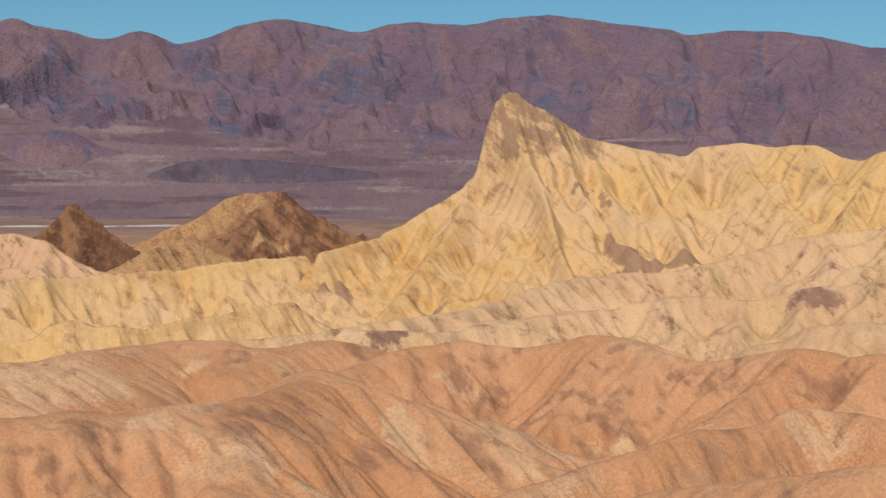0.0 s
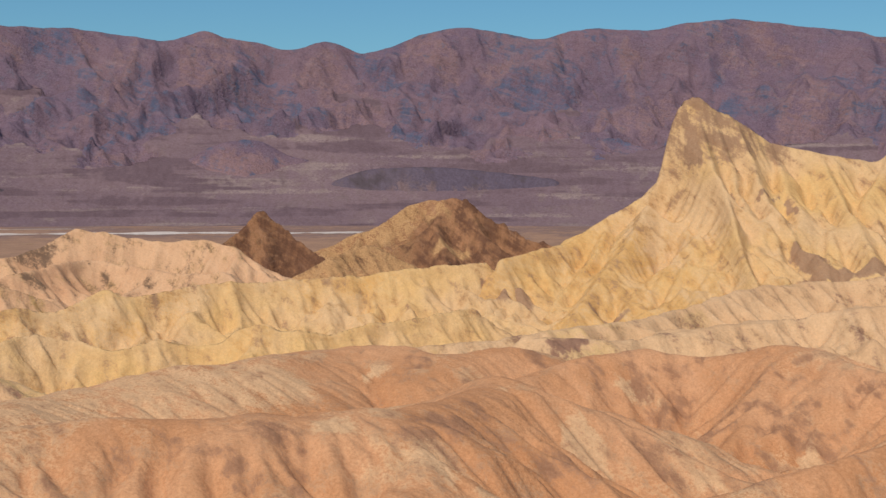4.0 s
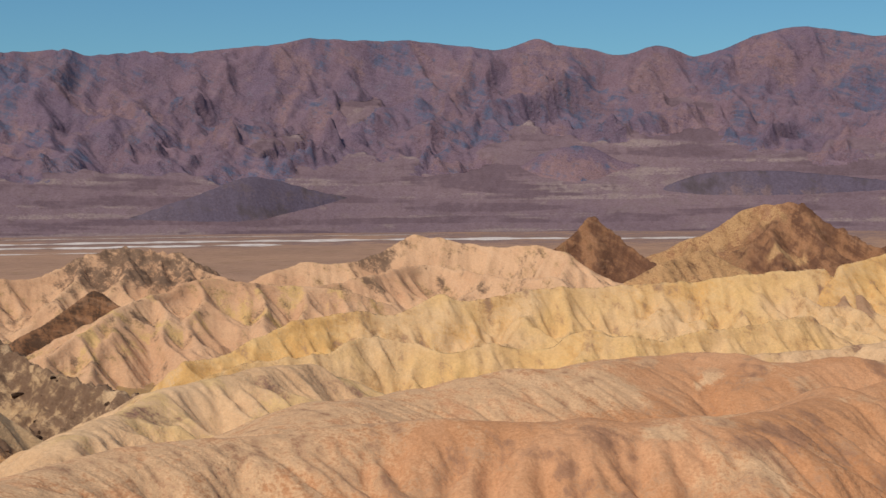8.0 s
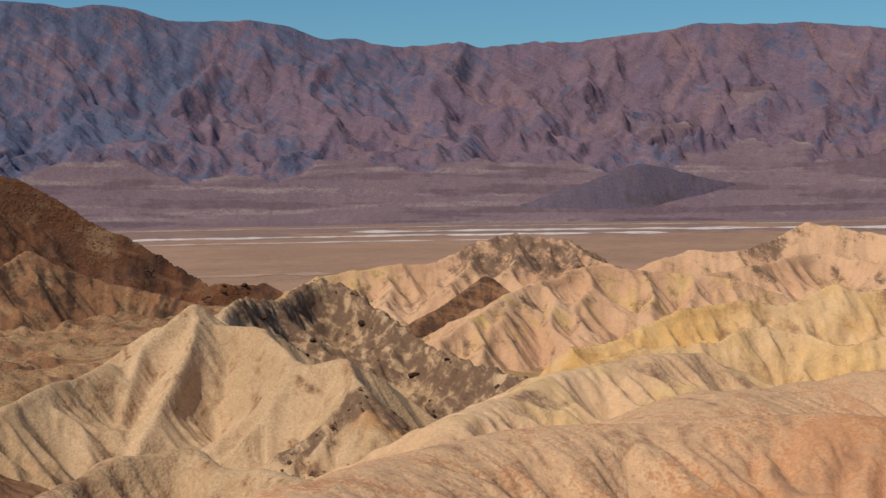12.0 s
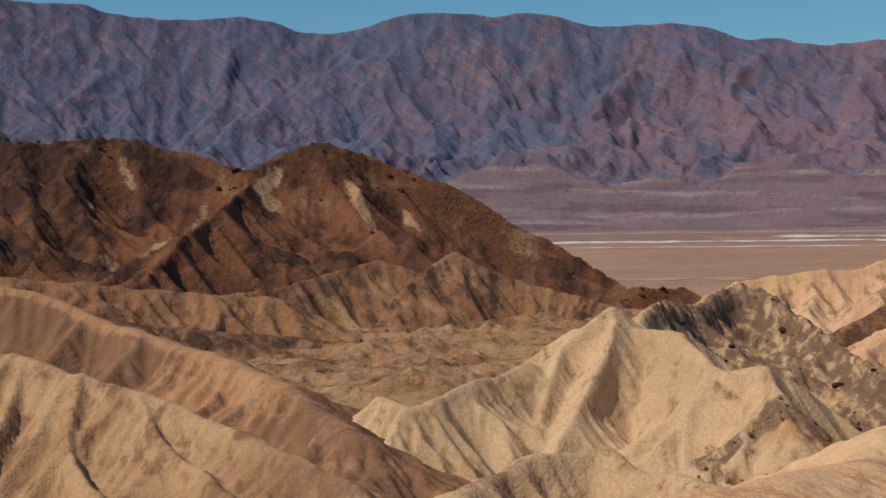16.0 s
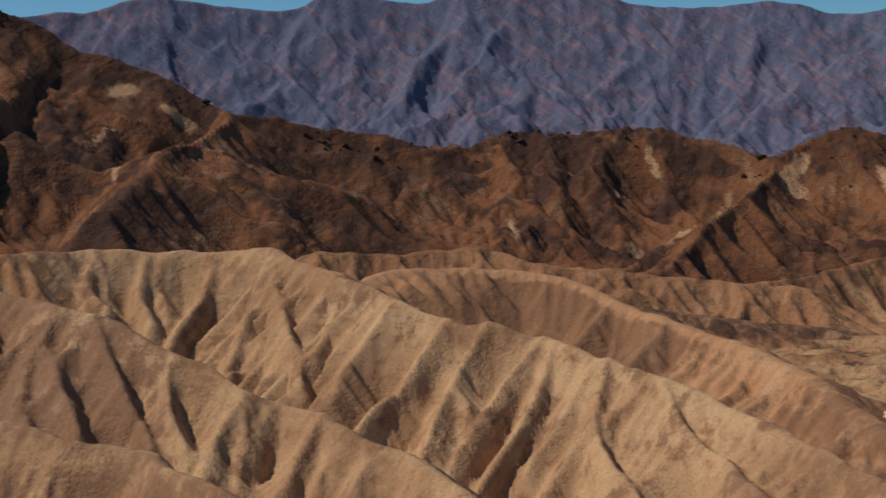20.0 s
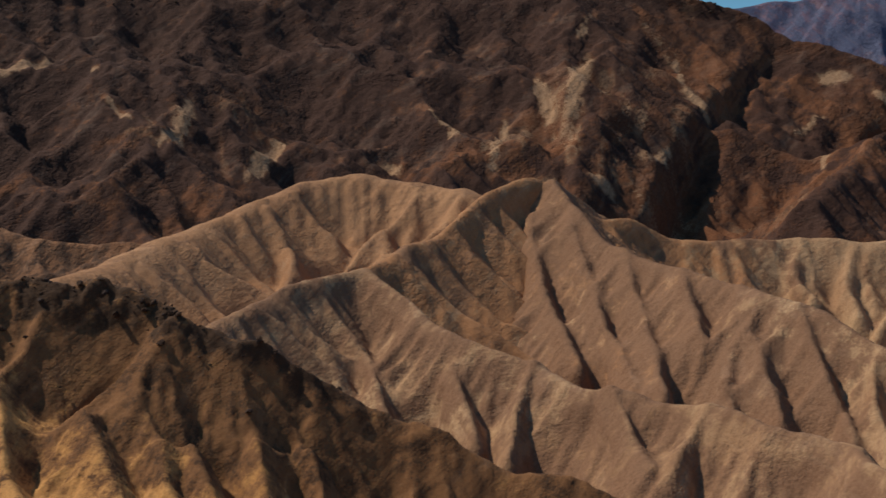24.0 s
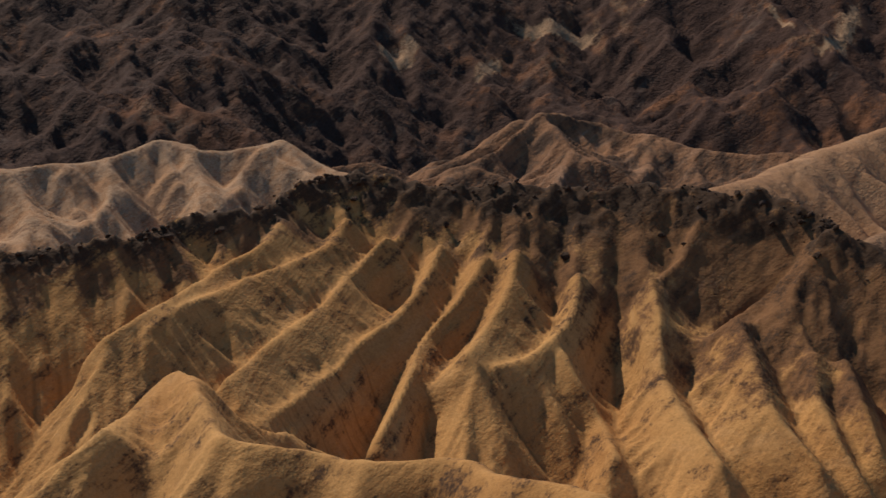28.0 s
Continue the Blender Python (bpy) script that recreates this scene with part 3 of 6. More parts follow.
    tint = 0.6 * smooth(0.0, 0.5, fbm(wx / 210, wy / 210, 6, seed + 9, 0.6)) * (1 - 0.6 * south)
    # braided pale washes on the fans
    braid = a * 3900 + 0 * r + 30 * fbm(x / 220, y / 220, 3, seed + 11)
    lines = 0.35 * smooth(0.8, 0.97, ridged(braid / 190 + 0.0016 * r, r / 800, 1, seed + 12)) * smooth(-0.3, 0.3, fbm(x / 300, y / 300, 3, seed + 13))
    normals = grid_normals(x, y, z)
    inner = (slice(None, -1), slice(None, -1))
    low_part = (v < 0.02)[inner]
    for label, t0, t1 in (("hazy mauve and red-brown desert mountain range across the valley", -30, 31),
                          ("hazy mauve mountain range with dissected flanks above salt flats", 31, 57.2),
                          ("tall hazy blue-purple mountain range rising behind brown hills", 57.2, 200)):
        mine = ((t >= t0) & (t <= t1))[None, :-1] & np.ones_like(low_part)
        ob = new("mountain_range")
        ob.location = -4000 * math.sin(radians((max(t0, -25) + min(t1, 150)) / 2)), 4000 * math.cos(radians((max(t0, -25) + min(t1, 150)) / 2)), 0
        for part, keep, material, masks in (("flank", mine & ~low_part, HAZED_MAUVE, dict(flow=flow, rock=rock, tint=tint)),
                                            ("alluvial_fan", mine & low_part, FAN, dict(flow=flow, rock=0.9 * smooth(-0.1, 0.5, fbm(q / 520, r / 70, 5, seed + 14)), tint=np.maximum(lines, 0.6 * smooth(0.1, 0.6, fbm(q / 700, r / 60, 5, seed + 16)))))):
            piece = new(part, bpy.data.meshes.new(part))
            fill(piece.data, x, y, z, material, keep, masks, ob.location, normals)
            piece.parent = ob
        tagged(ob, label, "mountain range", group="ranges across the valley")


mountains(100)


# ---- salt flats on the valley floor ----
def salt(turn0, turn1, near, far, label, seed, material=None):
    t = np.linspace(turn0, turn1, int((turn1 - turn0) / 0.05))
    mid = (near + far) / 2 + (far - near) * 0.35 * fbm(t / 4, t * 0, 3, seed)
    half = (far - near) / 2 * np.clip(0.75 + 0.9 * fbm(t / 2.2, t * 0 + 4, 4, seed + 1), 0.06, 1.5) * np.minimum(1, np.minimum(t - turn0, turn1 - t) / 0.8 + 0.02)
    k = np.linspace(-1, 1, 7)[:, None]
    r = mid[None, :] + k * half[None, :]
    a = np.radians(t)[None, :]
    x, y, z = -r * np.sin(a), r * np.cos(a), 0.35 + 0 * r
    ob = sheet("salt_flat", x, y, z, material or SALT, flow=np.stack([x, y, z], -1), rock=0 * x, tint=0 * x)
    return tagged(ob, label, "salt flat", group="salt flats")


salt(5, 40, 3010, 3130, "thin white salt line on the brown valley floor", 51)
salt(27, 56, 2800, 2900, "broad white salt crust on the valley floor", 53)
salt(33, 56, 2590, 2625, "narrow white salt streak on the valley floor", 55)
salt(20, 50, 3350, 3375, "faint pale salt streak below the fans", 57)
salt(34, 52, 1700, 1760, "pale dry silt on the valley floor", 59, SILT)


def dark_hill(points, label, slopes, foot, wide, material=None):
    ob = hill("dark_hill", [dict(points=points)], material or BASALT, reach=(340, 200), cell=0.15, pad=(2, 2), slopes=slopes, foot=foot,
              round_top=14, gully=(60, 0.06), rough=1.6, wear=0, rills=0, bumps=(70, 4), masks=lambda x, y, z, s, d: dict(
                  tint=0.9 * smooth(0.6, 1.3, (d + 28 * fbm(x / 45, y / 45, 4, 55)) / wide), rock=0.4 * smooth(0, 0.5, fbm(x / 60, y / 60, 4, 56))))
    return tagged(ob, label, "hill", group="dark hills on the fans")


dark_hill([
        (-781, 3821, 114), (-707.6, 3835.3, 140.2), (-618.7, 3850.6, 148.4), (-513.8, 3866, 149.1), (-407.7, 3878.6, 142.1), (-285.3, 3889.6, 128.9),
        (-192.9, 3895.2, 117.1),
    ], "low dark basalt mesa on the pale fan", (1.5, 1.1), 900, 60)
dark_hill([
        (-2027.2, 3083.3, 32.2), (-1986.1, 3137, 55.5), (-1887.6, 3223.8, 97.5), (-1809.9, 3294.1, 136.4), (-1782, 3335.2, 145.1), (-1726.9, 3389.7, 129.7),
        (-1656.6, 3450, 104.9), (-1597.9, 3502.8, 89),
    ], "dark triangular basalt hill at the valley edge", (1.5, 1.1), 900, 110)
dark_hill([
        (-1259.7, 3849.1, 138.4), (-1168.8, 3877.7, 199.1), (-1077, 3904.2, 226.5), (-1015.4, 3920.7, 218.7), (-937.8, 3939.9, 183.6), (-828.2, 3964.4, 154.9),
        (-733.6, 3983, 135.7),
    ], "rounded red-purple hill on the fan", (1.1, 0.9), 900, 40, HAZED_MAUVE)


# ---- hills between the lookout and the valley ----
def ellipse(x, y, px, py, wide, deep, turn=0.0):
    """1 inside a soft patch on the plan, 0 outside it."""
    c, s = math.cos(radians(turn)), math.sin(radians(turn))
    u, v = (x - px) * c + (y - py) * s, -(x - px) * s + (y - py) * c
    return np.clip(1.6 - (u / wide) ** 2 - (v / deep) ** 2, 0, 1)


def mottle(s, d, wide, long, amount, seed):
    """Uneven darker wash, longer down the slope than across it."""
    return amount * smooth(0.0, 0.55, fbm(s / wide, d / long, 4, seed))


def line_of(points, **how):
    return dict(points=points, **how)


def patches(x, y, places, bend=3.0):
    """Soft patches on the plan, from rows of x, y, half length, half width, turn."""
    out = np.zeros(x.shape)
    wx, wy = x + bend * fbm(x / (3 * bend), y / (3 * bend), 3, 66), y + bend * fbm(x / (3 * bend), y / (3 * bend), 3, 67)
    for row in places:
        out = np.maximum(out, ellipse(wx, wy, *row))
    return out


STONES = {}


def stone_meshes(material, flat):
    """Eight broken angular stones, shared by all that look alike."""
    key = (material.name, flat)
    if key not in STONES:
        rng = np.random.default_rng(len(STONES) + 40)
        STONES[key] = []
        for _ in range(8):
            bm = bmesh.new()
            bmesh.ops.create_icosphere(bm, subdivisions=1, radius=1.0)
            cuts = [(Vector(rng.normal(0, 1, 3)).normalized(), rng.uniform(0.45, 0.8)) for _ in range(6)]
            for v in bm.verts:
                v.co *= rng.uniform(0.75, 1.2)
                for way, far in cuts:
                    over = v.co.dot(way) - far
                    if over > 0:
                        v.co -= way * over
                v.co.z *= flat
            me = bpy.data.meshes.new("stone")
            bm.to_mesh(me)
            bm.free()
            me.materials.append(material)
            STONES[key].append(me)
    return STONES[key]


def rocks(ob, name, count, sizes, where, label, seed, material=None, flat=0.7):
    """Broken stones half sunk in a hill's surface, each a part of it. where: how likely they lie at a point."""
    rng = np.random.default_rng(seed)
    x, y, z, masks = next((p[1], p[2], p[3], p[5]) for p in PENDING if p[0] is ob)
    odds = np.maximum(where(x, y, z, masks["flow"][..., 0], masks["flow"][..., 1]), 0).ravel()
    meshes = stone_meshes(material or STONE, flat)
    for k in rng.choice(odds.size, count, p=odds / odds.sum()):
        size = sizes[0] + (sizes[1] - sizes[0]) * rng.random() ** 3
        part = new(name, meshes[rng.integers(8)])
        part.parent = ob
        part.location = Vector((x.flat[k] + rng.normal(0, 0.3), y.flat[k] + rng.normal(0, 0.3), z.flat[k] + 0.05 * size)) - ob.location
        part.rotation_euler = rng.normal(0, 0.25), rng.normal(0, 0.25), rng.uniform(0, 6.28)
        part.scale = size * rng.uniform(0.8, 1.4), size * rng.uniform(0.7, 1.1), size
        part["label"] = label


DUSKY = [(-17, 127, 6.3, 2.4, 66), (35, 189, 5.2, 2.6, -58), (7, 205, 3.6, 1.3, 14), (23, 184, 4.5, 2, -30), (48, 178, 4, 1.5, -49), (3, 146, 3, 2, -17),
         (-35, 113, 2.4, 1, -44), (-30, 201, 2.8, 2.4, 21), (-12, 210, 2, 4, 39), (33, 153, 14, 2.6, 71), (-5, 133, 3.3, 2, -48), (-14, 136, 3, 1, -61),
         (-27, 114, 3.3, 1, -69), (-42, 113, 2.6, 0.9, -46), (-29, 118, 2.2, 1.4, -26), (-32, 113, 3, 0.8, -29), (-38, 115, 2, 0.8, -38)]
SANDY = [(23, 170, 16, 1.2, -91), (36, 137, 3.4, 1.7, -11), (2, 200, 3, 1.3, -10), (-25, 122, 2.2, 1.5, 26), (-17, 118, 3, 0.9, -17), (-35, 198, 3, 1, 71),
         (-46, 184, 5, 5, -16), (9, 146, 1.5, 1.2, 177), (-16, 119, 2.5, 1.2, -24), (-4, 143, 2.2, 3, 19), (-52, 178, 8, 5, 20), (-61, 93, 2, 1.6, 14), (-64, 81, 5, 1.4, 83)]


def orange_masks(x, y, s, d, wide, long, amount, seed):
    """Dusky brown and sandy patches on the orange clay, and thin streaks of wash between them."""
    return dict(rock=np.maximum(0.62 * patches(x, y, DUSKY, 1.2), mottle(s, d, wide, long, amount, seed)),
                tint=np.maximum(np.maximum(0.9 * patches(x, y, SANDY, 1.2), 0.75 * smooth(-38, -58, x)), 0.5 * smooth(0.05, 0.6, fbm(x / 14, y / 14, 3, seed + 1))))


SPUR = dict(slopes=(0.66, 0.66), gully=(14, 0.0), round_top=0.8, foot=200)
SWELL = dict(slopes=(0.4, 0.4), gully=(14, 0.0), round_top=3.0, foot=200)


def offshoots(points, picks, slope, length, **how):
    """Side spurs that run down from a crest towards the lookout. picks: which point of the crest, and degrees to the side."""
    out = []
    for i, turn in picks:
        x, y, z = points[i]
        way = math.atan2(-y, -x) + radians(turn)
        step = [(0, 0.0), (0.35, radians(6)), (0.7, radians(-5)), (1.0, radians(4))]
        out.append(line_of([(x + k * length * math.cos(way + b), y + k * length * math.sin(way + b), z - 0.3 - k * length * slope) for k, b in step],
                           **dict(dict(slopes=(slope * 1.2, slope * 1.2), gully=(9, 0.03), round_top=1.2, foot=200), **how)))
    return out


def beacon_masks(x, y, z, s, d):
    top = 0.62 * smooth(108, 128, z - 0.05 * (x + 20)) * smooth(-60, -10, x) * (1 - smooth(60, 90, x)) * (1 + 0.5 * fbm(x / 12, z / 6, 3, 65))
    spots = patches(x, y, [(86, 541, 26, 4, 12), (-5, 519, 7, 1.6, -5), (70, 551, 9, 5, -65)], 1.5)
    ledges = patches(x, y, [(41, 586, 2.6, 2.8, -9), (57, 586, 7, 0.9, 48), (67, 584, 6, 1.2, -66), (28, 601, 7.5, 2, -74), (47, 610, 11, 1, 22)], 1.5)
    return dict(rock=np.maximum(np.maximum(top, 1.6 * np.maximum(spots, ledges)), mottle(s, d, 4, 30, 0.22, 102)), tint=0.6 * (1 - smooth(88, 112, z)) * (1 - smooth(10, 80, x)) * (0.8 + 0.5 * fbm(x / 30, y / 30, 3, 64)))


tagged(hill("beacon_ridge", [
    line_of([
        (-48, 537.9, 86.3), (-32.1, 559.1, 88.6), (-21.5, 574.6, 92.5), (-5.7, 590, 101.5), (10.8, 599.9, 113), (14.4, 603.8, 120.3),
        (16.8, 605.8, 131.2), (18.5, 607.7, 139.6), (22.3, 609.6, 150.2), (27.7, 611.4, 153.2), (31.5, 613.2, 151.4), (37.7, 614.8, 146.1),
        (50.3, 620, 140.3), (63.4, 626.8, 130.7),
    ], slopes=(0.95, 3.6), foot=75, round_top=1.2),
    line_of([
        (63.4, 626.8, 130.7), (83.3, 626.5, 126.6), (106.5, 631.1, 123.3), (114.6, 634.7, 126.9), (130.5, 626.6, 129.1), (143.6, 618.6, 127.3),
        (157.2, 604.9, 128), (165.7, 592.3, 122.7), (171.6, 580.2, 121.4), (178, 573, 124.8), (201.8, 554.4, 124.3), (235.9, 529.9, 127.1),
    ], slopes=(0.6, 0.8)),
    line_of([
        (9.4, 584.8, 105.1), (1.3, 559.6, 89.9), (-9.4, 535.9, 78.1), (-18.9, 507, 63.8),
    ], **SPUR), line_of([
        (28.9, 611.3, 150), (32.9, 591.3, 126.2), (39.9, 572.8, 110), (43.2, 540.7, 90.9), (46.7, 517.7, 79.6),
    ], slopes=(1.7, 1.7), round_top=1.5, foot=200), line_of([
        (-5.7, 590, 99.7), (-12.1, 563.3, 85.1), (-22.3, 539.5, 73.4), (-29.8, 521.1, 64.4),
    ], **SPUR), line_of([
        (83.3, 626.5, 126.1), (86.6, 596.5, 110), (91.2, 564.6, 94.6), (92.9, 547.9, 86.5),
    ], **SPUR), line_of([
        (157.2, 604.9, 127.6), (158.2, 572.7, 110.6), (163.7, 544.7, 97.9),
    ], **SPUR), line_of([
        (63.4, 626.8, 130), (65.3, 596.9, 112.3), (70.2, 577.3, 100.9), (60.7, 553, 88.3), (54.9, 537.8, 80.4),
    ], **SPUR), line_of([
        (114.4, 633.8, 126.9), (99.9, 605.1, 110), (84.4, 579.8, 96.3), (67.8, 556.6, 83.7),
    ], **SPUR),
    line_of([
        (130.5, 626.6, 128.6), (131.6, 596.6, 112.6), (139, 567.5, 99.3), (143.4, 549.5, 91.1),
    ], **SPUR), line_of([
        (-32.1, 559.1, 87.9), (-39.4, 538.2, 77.7), (-46, 515.8, 66.9),
    ], **SPUR),
], YELLOW, reach=(170, 50), cell=0.11, foot=60, masks=beacon_masks, seed=3, gully=(18, 0.42), bumps=(18, 3.0), seep=40, steep=1.7, wear=0.8, creep=0.008, steps=30, guard=(1.0, 6.0)),
    "tall pale yellow badland peak with a leaning brown rock top", "ridge")

tagged(hill("yellow_ridge", [
    line_of([
        (-243.2, 402.2, 60.2), (-234.4, 413.2, 61.5), (-226.8, 423.1, 66.6), (-218.9, 432.8, 69.9), (-210.7, 442.4, 73), (-200.5, 452.6, 73.9),
        (-192.8, 459.2, 72.3), (-186.4, 463.9, 74.9), (-179.2, 472.1, 78.7), (-172.9, 474.5, 75.2), (-157.3, 485.1, 78.9), (-130.5, 503.4, 79.9),
        (-107.4, 513.9, 80.9), (-79.3, 524, 83.4), (-51.1, 537.6, 86.1),
    ], slopes=(0.52, 0.6), warp=1.1),
    line_of([
        (-211.2, 339.7, 61.2), (-205.2, 355, 63.1), (-199, 364.2, 65.7), (-180.6, 379.2, 67.6), (-172.7, 393.8, 71.2), (-161.9, 398.4, 70),
        (-149.3, 397.9, 67.3), (-135.7, 408, 68.7), (-120.4, 412.8, 67.6), (-114.6, 414.5, 73.1), (-94.7, 419.4, 70.4), (-76.2, 433.3, 72),
        (-60.2, 446, 73.8), (-47.1, 457.6, 75.7),
    ], slopes=(0.5, 0.5), warp=1.1),
], YELLOW, reach=(110, 40), cell=0.11, foot=45, seed=5, gully=(12, 0.6), bumps=(11, 4.5), guard=(0.5, 3), wear=1.1, seep=30, steep=1.05, creep=0.004, steps=34, depth=4.5,
    masks=lambda x, y, z, s, d: dict(rock=np.maximum(1.5 * patches(x, y, [(-43, 528, 9.5, 4.8, -12)], 1.5), mottle(s, d, 5, 22, 0.3, 101)),
                                           tint=np.clip(0.75 * (1 - smooth(-240, -170, x)) * (1 - smooth(30, 50, d)) + 0.6 * fbm(x / 25, y / 25, 3, 63), 0, 1))), "golden yellow clay ridge with many small gullies", "ridge")

tagged(hill("beige_ridge", [
    line_of([
        (-57.5, 324.9, 75.9), (-41.6, 332.4, 75.9), (-30.2, 338.7, 76.6), (-20, 349.4, 77.6), (-4.9, 365, 78.2), (7.1, 379.9, 78.5),
        (18.6, 399.6, 80.4), (32.8, 418.7, 83), (48.2, 437.4, 83.9), (70.2, 444.5, 84.8), (90.9, 450.9, 88.4), (111.9, 456.5, 94.2),
        (139.9, 448.7, 98.3), (176.1, 435.8, 96.1),
    ], slopes=(0.3, 0.5)),
    line_of([
        (-17.1, 299.5, 81.7), (-10, 299.8, 81.9), (-2.8, 300, 81.1), (9.5, 309.9, 81.9), (22.5, 319.2, 82.9), (38.8, 327.7, 84.1),
        (54.9, 330.5, 86.6), (71.4, 327.3, 86.3), (82.4, 324.7, 88.9), (90.8, 322.5, 89.9), (100, 319.7, 91), (123.6, 306, 88.4),
    ], slopes=(0.28, 0.4)),
], BEIGE, reach=(110, 40), cell=0.145, foot=25, round_top=4, seed=7, gully=(17, 0.3), bumps=(15, 3.6), seep=25, wear=0.7, creep=0.04, steep=1.0, depth=6,
    masks=lambda x, y, z, s, d: dict(rock=np.maximum(1.1 * patches(x, y, [(84, 321, 6.5, 3.4, -25), (-12, 296, 5, 2, 30)], 1.5), mottle(s, d, 6, 24, 0.32, 103)), tint=0.6 * smooth(0.1, 0.6, fbm(x / 30, y / 30, 3, 62)))),
    "smooth beige clay slopes with shallow gullies", "ridge")

tagged(hill("beige_ridge", [line_of([
        (62.6, 262.6, 84.1), (67.5, 261.4, 86.9), (72.4, 260.1, 87.8), (80.7, 257.6, 87.9), (101.1, 250.3, 85.7),
    ])], BEIGE, reach=(60, 30), cell=0.15, foot=20, slopes=(0.35, 0.5), round_top=4,
            gully=(16, 0.1), seed=8, bumps=(16, 2), seep=60, creep=0.15), "rounded beige clay shoulder", "ridge")

tagged(hill("orange_ridge", [
    line_of([
        (-14.2, 194.5, 87.5), (-9.8, 199.8, 88.2), (-3.5, 205, 89.8), (3.1, 208, 90.3), (11.4, 207.7, 89.5), (21.8, 204.8, 90.9),
        (26.4, 202.3, 91.1), (29.8, 197.8, 90.1), (34.8, 194.9, 89.6), (41.1, 191.6, 90.3), (47.4, 186.1, 91.6), (51.8, 180.7, 91.6),
        (55.4, 176.5, 92.5), (67.4, 166.9, 91),
    ], slopes=(0.5, 0.7)),
    line_of([
        (-6.7, 202.9, 88), (-4.4, 192.4, 83.6), (-1.3, 183, 79.6), (0.6, 172.5, 75.2),
    ], **SWELL), line_of([
        (21.7, 203.8, 91), (17.7, 190.4, 85.2), (12.7, 178.2, 79.9), (9.9, 172.6, 77.5),
    ], **SWELL), line_of([
        (26.3, 201.3, 91.1), (28.6, 189.1, 86.2), (31.4, 181.1, 83.1),
    ], **SWELL), line_of([
        (46.9, 184.1, 91.9), (40.1, 176.7, 88.2), (34.8, 171.3, 85.5),
    ], **SWELL), line_of([
        (4.7, 117.9, 88), (8.2, 121.7, 88.6), (13.5, 125.3, 89.1), (19, 128.6, 90), (26.1, 133.5, 90.8), (32.1, 136.3, 91.4),
        (36.4, 141.4, 91.6), (40.3, 140.3, 91.2), (42.6, 135.4, 91.5),
    ], **SPUR),
], ORANGE, reach=(70, 25), cell=0.185, foot=32, round_top=3, seed=9, gully=(22, 0.1), bumps=(12, 0.9), seep=30, wear=0.9, creep=0.025, steep=0.85, blend=2.4, depth=3,
    masks=lambda x, y, z, s, d: orange_masks(x, y, s, d, 3.5, 26, 0.55, 76)),
    "orange-brown clay ridge with dark bands along its top", "ridge")

tagged(hill("orange_ridge", [
    line_of([
        (-73.4, 142.2, 88.3), (-73.8, 153.2, 88.9), (-70.2, 163.6, 88.6), (-65, 173.2, 89.1), (-59.9, 180.3, 89.7), (-50.4, 190.4, 90.2),
        (-48.3, 199.2, 89.9), (-40.5, 206.1, 90.1), (-33.1, 207.4, 90.1), (-27.8, 206.1, 89.3), (-20, 211.1, 89.5), (-13.4, 213.6, 89),
        (-9, 209.8, 86.8),
    ], slopes=(0.36, 0.6)),
] + offshoots([
        (-73.4, 142.2, 88.3), (-73.8, 153.2, 88.9), (-70.2, 163.6, 88.6), (-65, 173.2, 89.1), (-59.9, 180.3, 89.7), (-50.4, 190.4, 90.2),
        (-48.3, 199.2, 89.9), (-40.5, 206.1, 90.1), (-33.1, 207.4, 90.1), (-27.8, 206.1, 89.3), (-20, 211.1, 89.5), (-13.4, 213.6, 89),
        (-9, 209.8, 86.8),
    ], [(1, 8), (4, -10), (6, 8), (8, -12)], 0.33, 38, round_top=3), ORANGE, reach=(70, 25), cell=0.185, foot=28, round_top=6, seed=10, gully=(26, 0.06), bumps=(18, 0.7), seep=60, wear=0.3, creep=0.08, steep=0.7, depth=2.5, rills=0.35,
    masks=lambda x, y, z, s, d: orange_masks(x, y, s, d, 5, 26, 0.14, 78)), "smooth salmon-pink clay ridge", "ridge")

tagged(hill("orange_ridge", [
    line_of([
        (-98.1, 132.7, 83.4), (-101.2, 142.8, 85.3), (-105.4, 158.1, 85.7), (-105.6, 169.9, 86.7), (-103.3, 177.1, 87.4), (-100.2, 186.8, 88.1),
        (-96.2, 197.9, 87.5), (-93.9, 201.2, 85.5),
    ], slopes=(0.45, 0.6)),
] + offshoots([
        (-98.1, 132.7, 83.4), (-101.2, 142.8, 85.3), (-105.4, 158.1, 85.7), (-105.6, 169.9, 86.7), (-103.3, 177.1, 87.4), (-100.2, 186.8, 88.1),
        (-96.2, 197.9, 87.5), (-93.9, 201.2, 85.5),
    ], [(1, 10), (3, -12), (5, 10)], 0.38, 30, round_top=2.5), BEIGE, reach=(60, 25), cell=0.16, foot=28, round_top=4, seed=11, gully=(16, 0.1), bumps=(12, 1.6), seep=25, wear=0.8, creep=0.03, steep=0.75,
    masks=lambda x, y, z, s, d: dict(rock=0.5 * patches(x, y, [(-102, 162, 4, 2.5, 66), (-96, 184, 2.5, 2.2, -3), (-92, 198, 4, 1, 43)], 1.2), tint=0.7 * smooth(-0.2, 0.4, fbm(x / 14, y / 14, 3, 79)))),
    "tan clay ridge with a rosy stripe", "ridge")

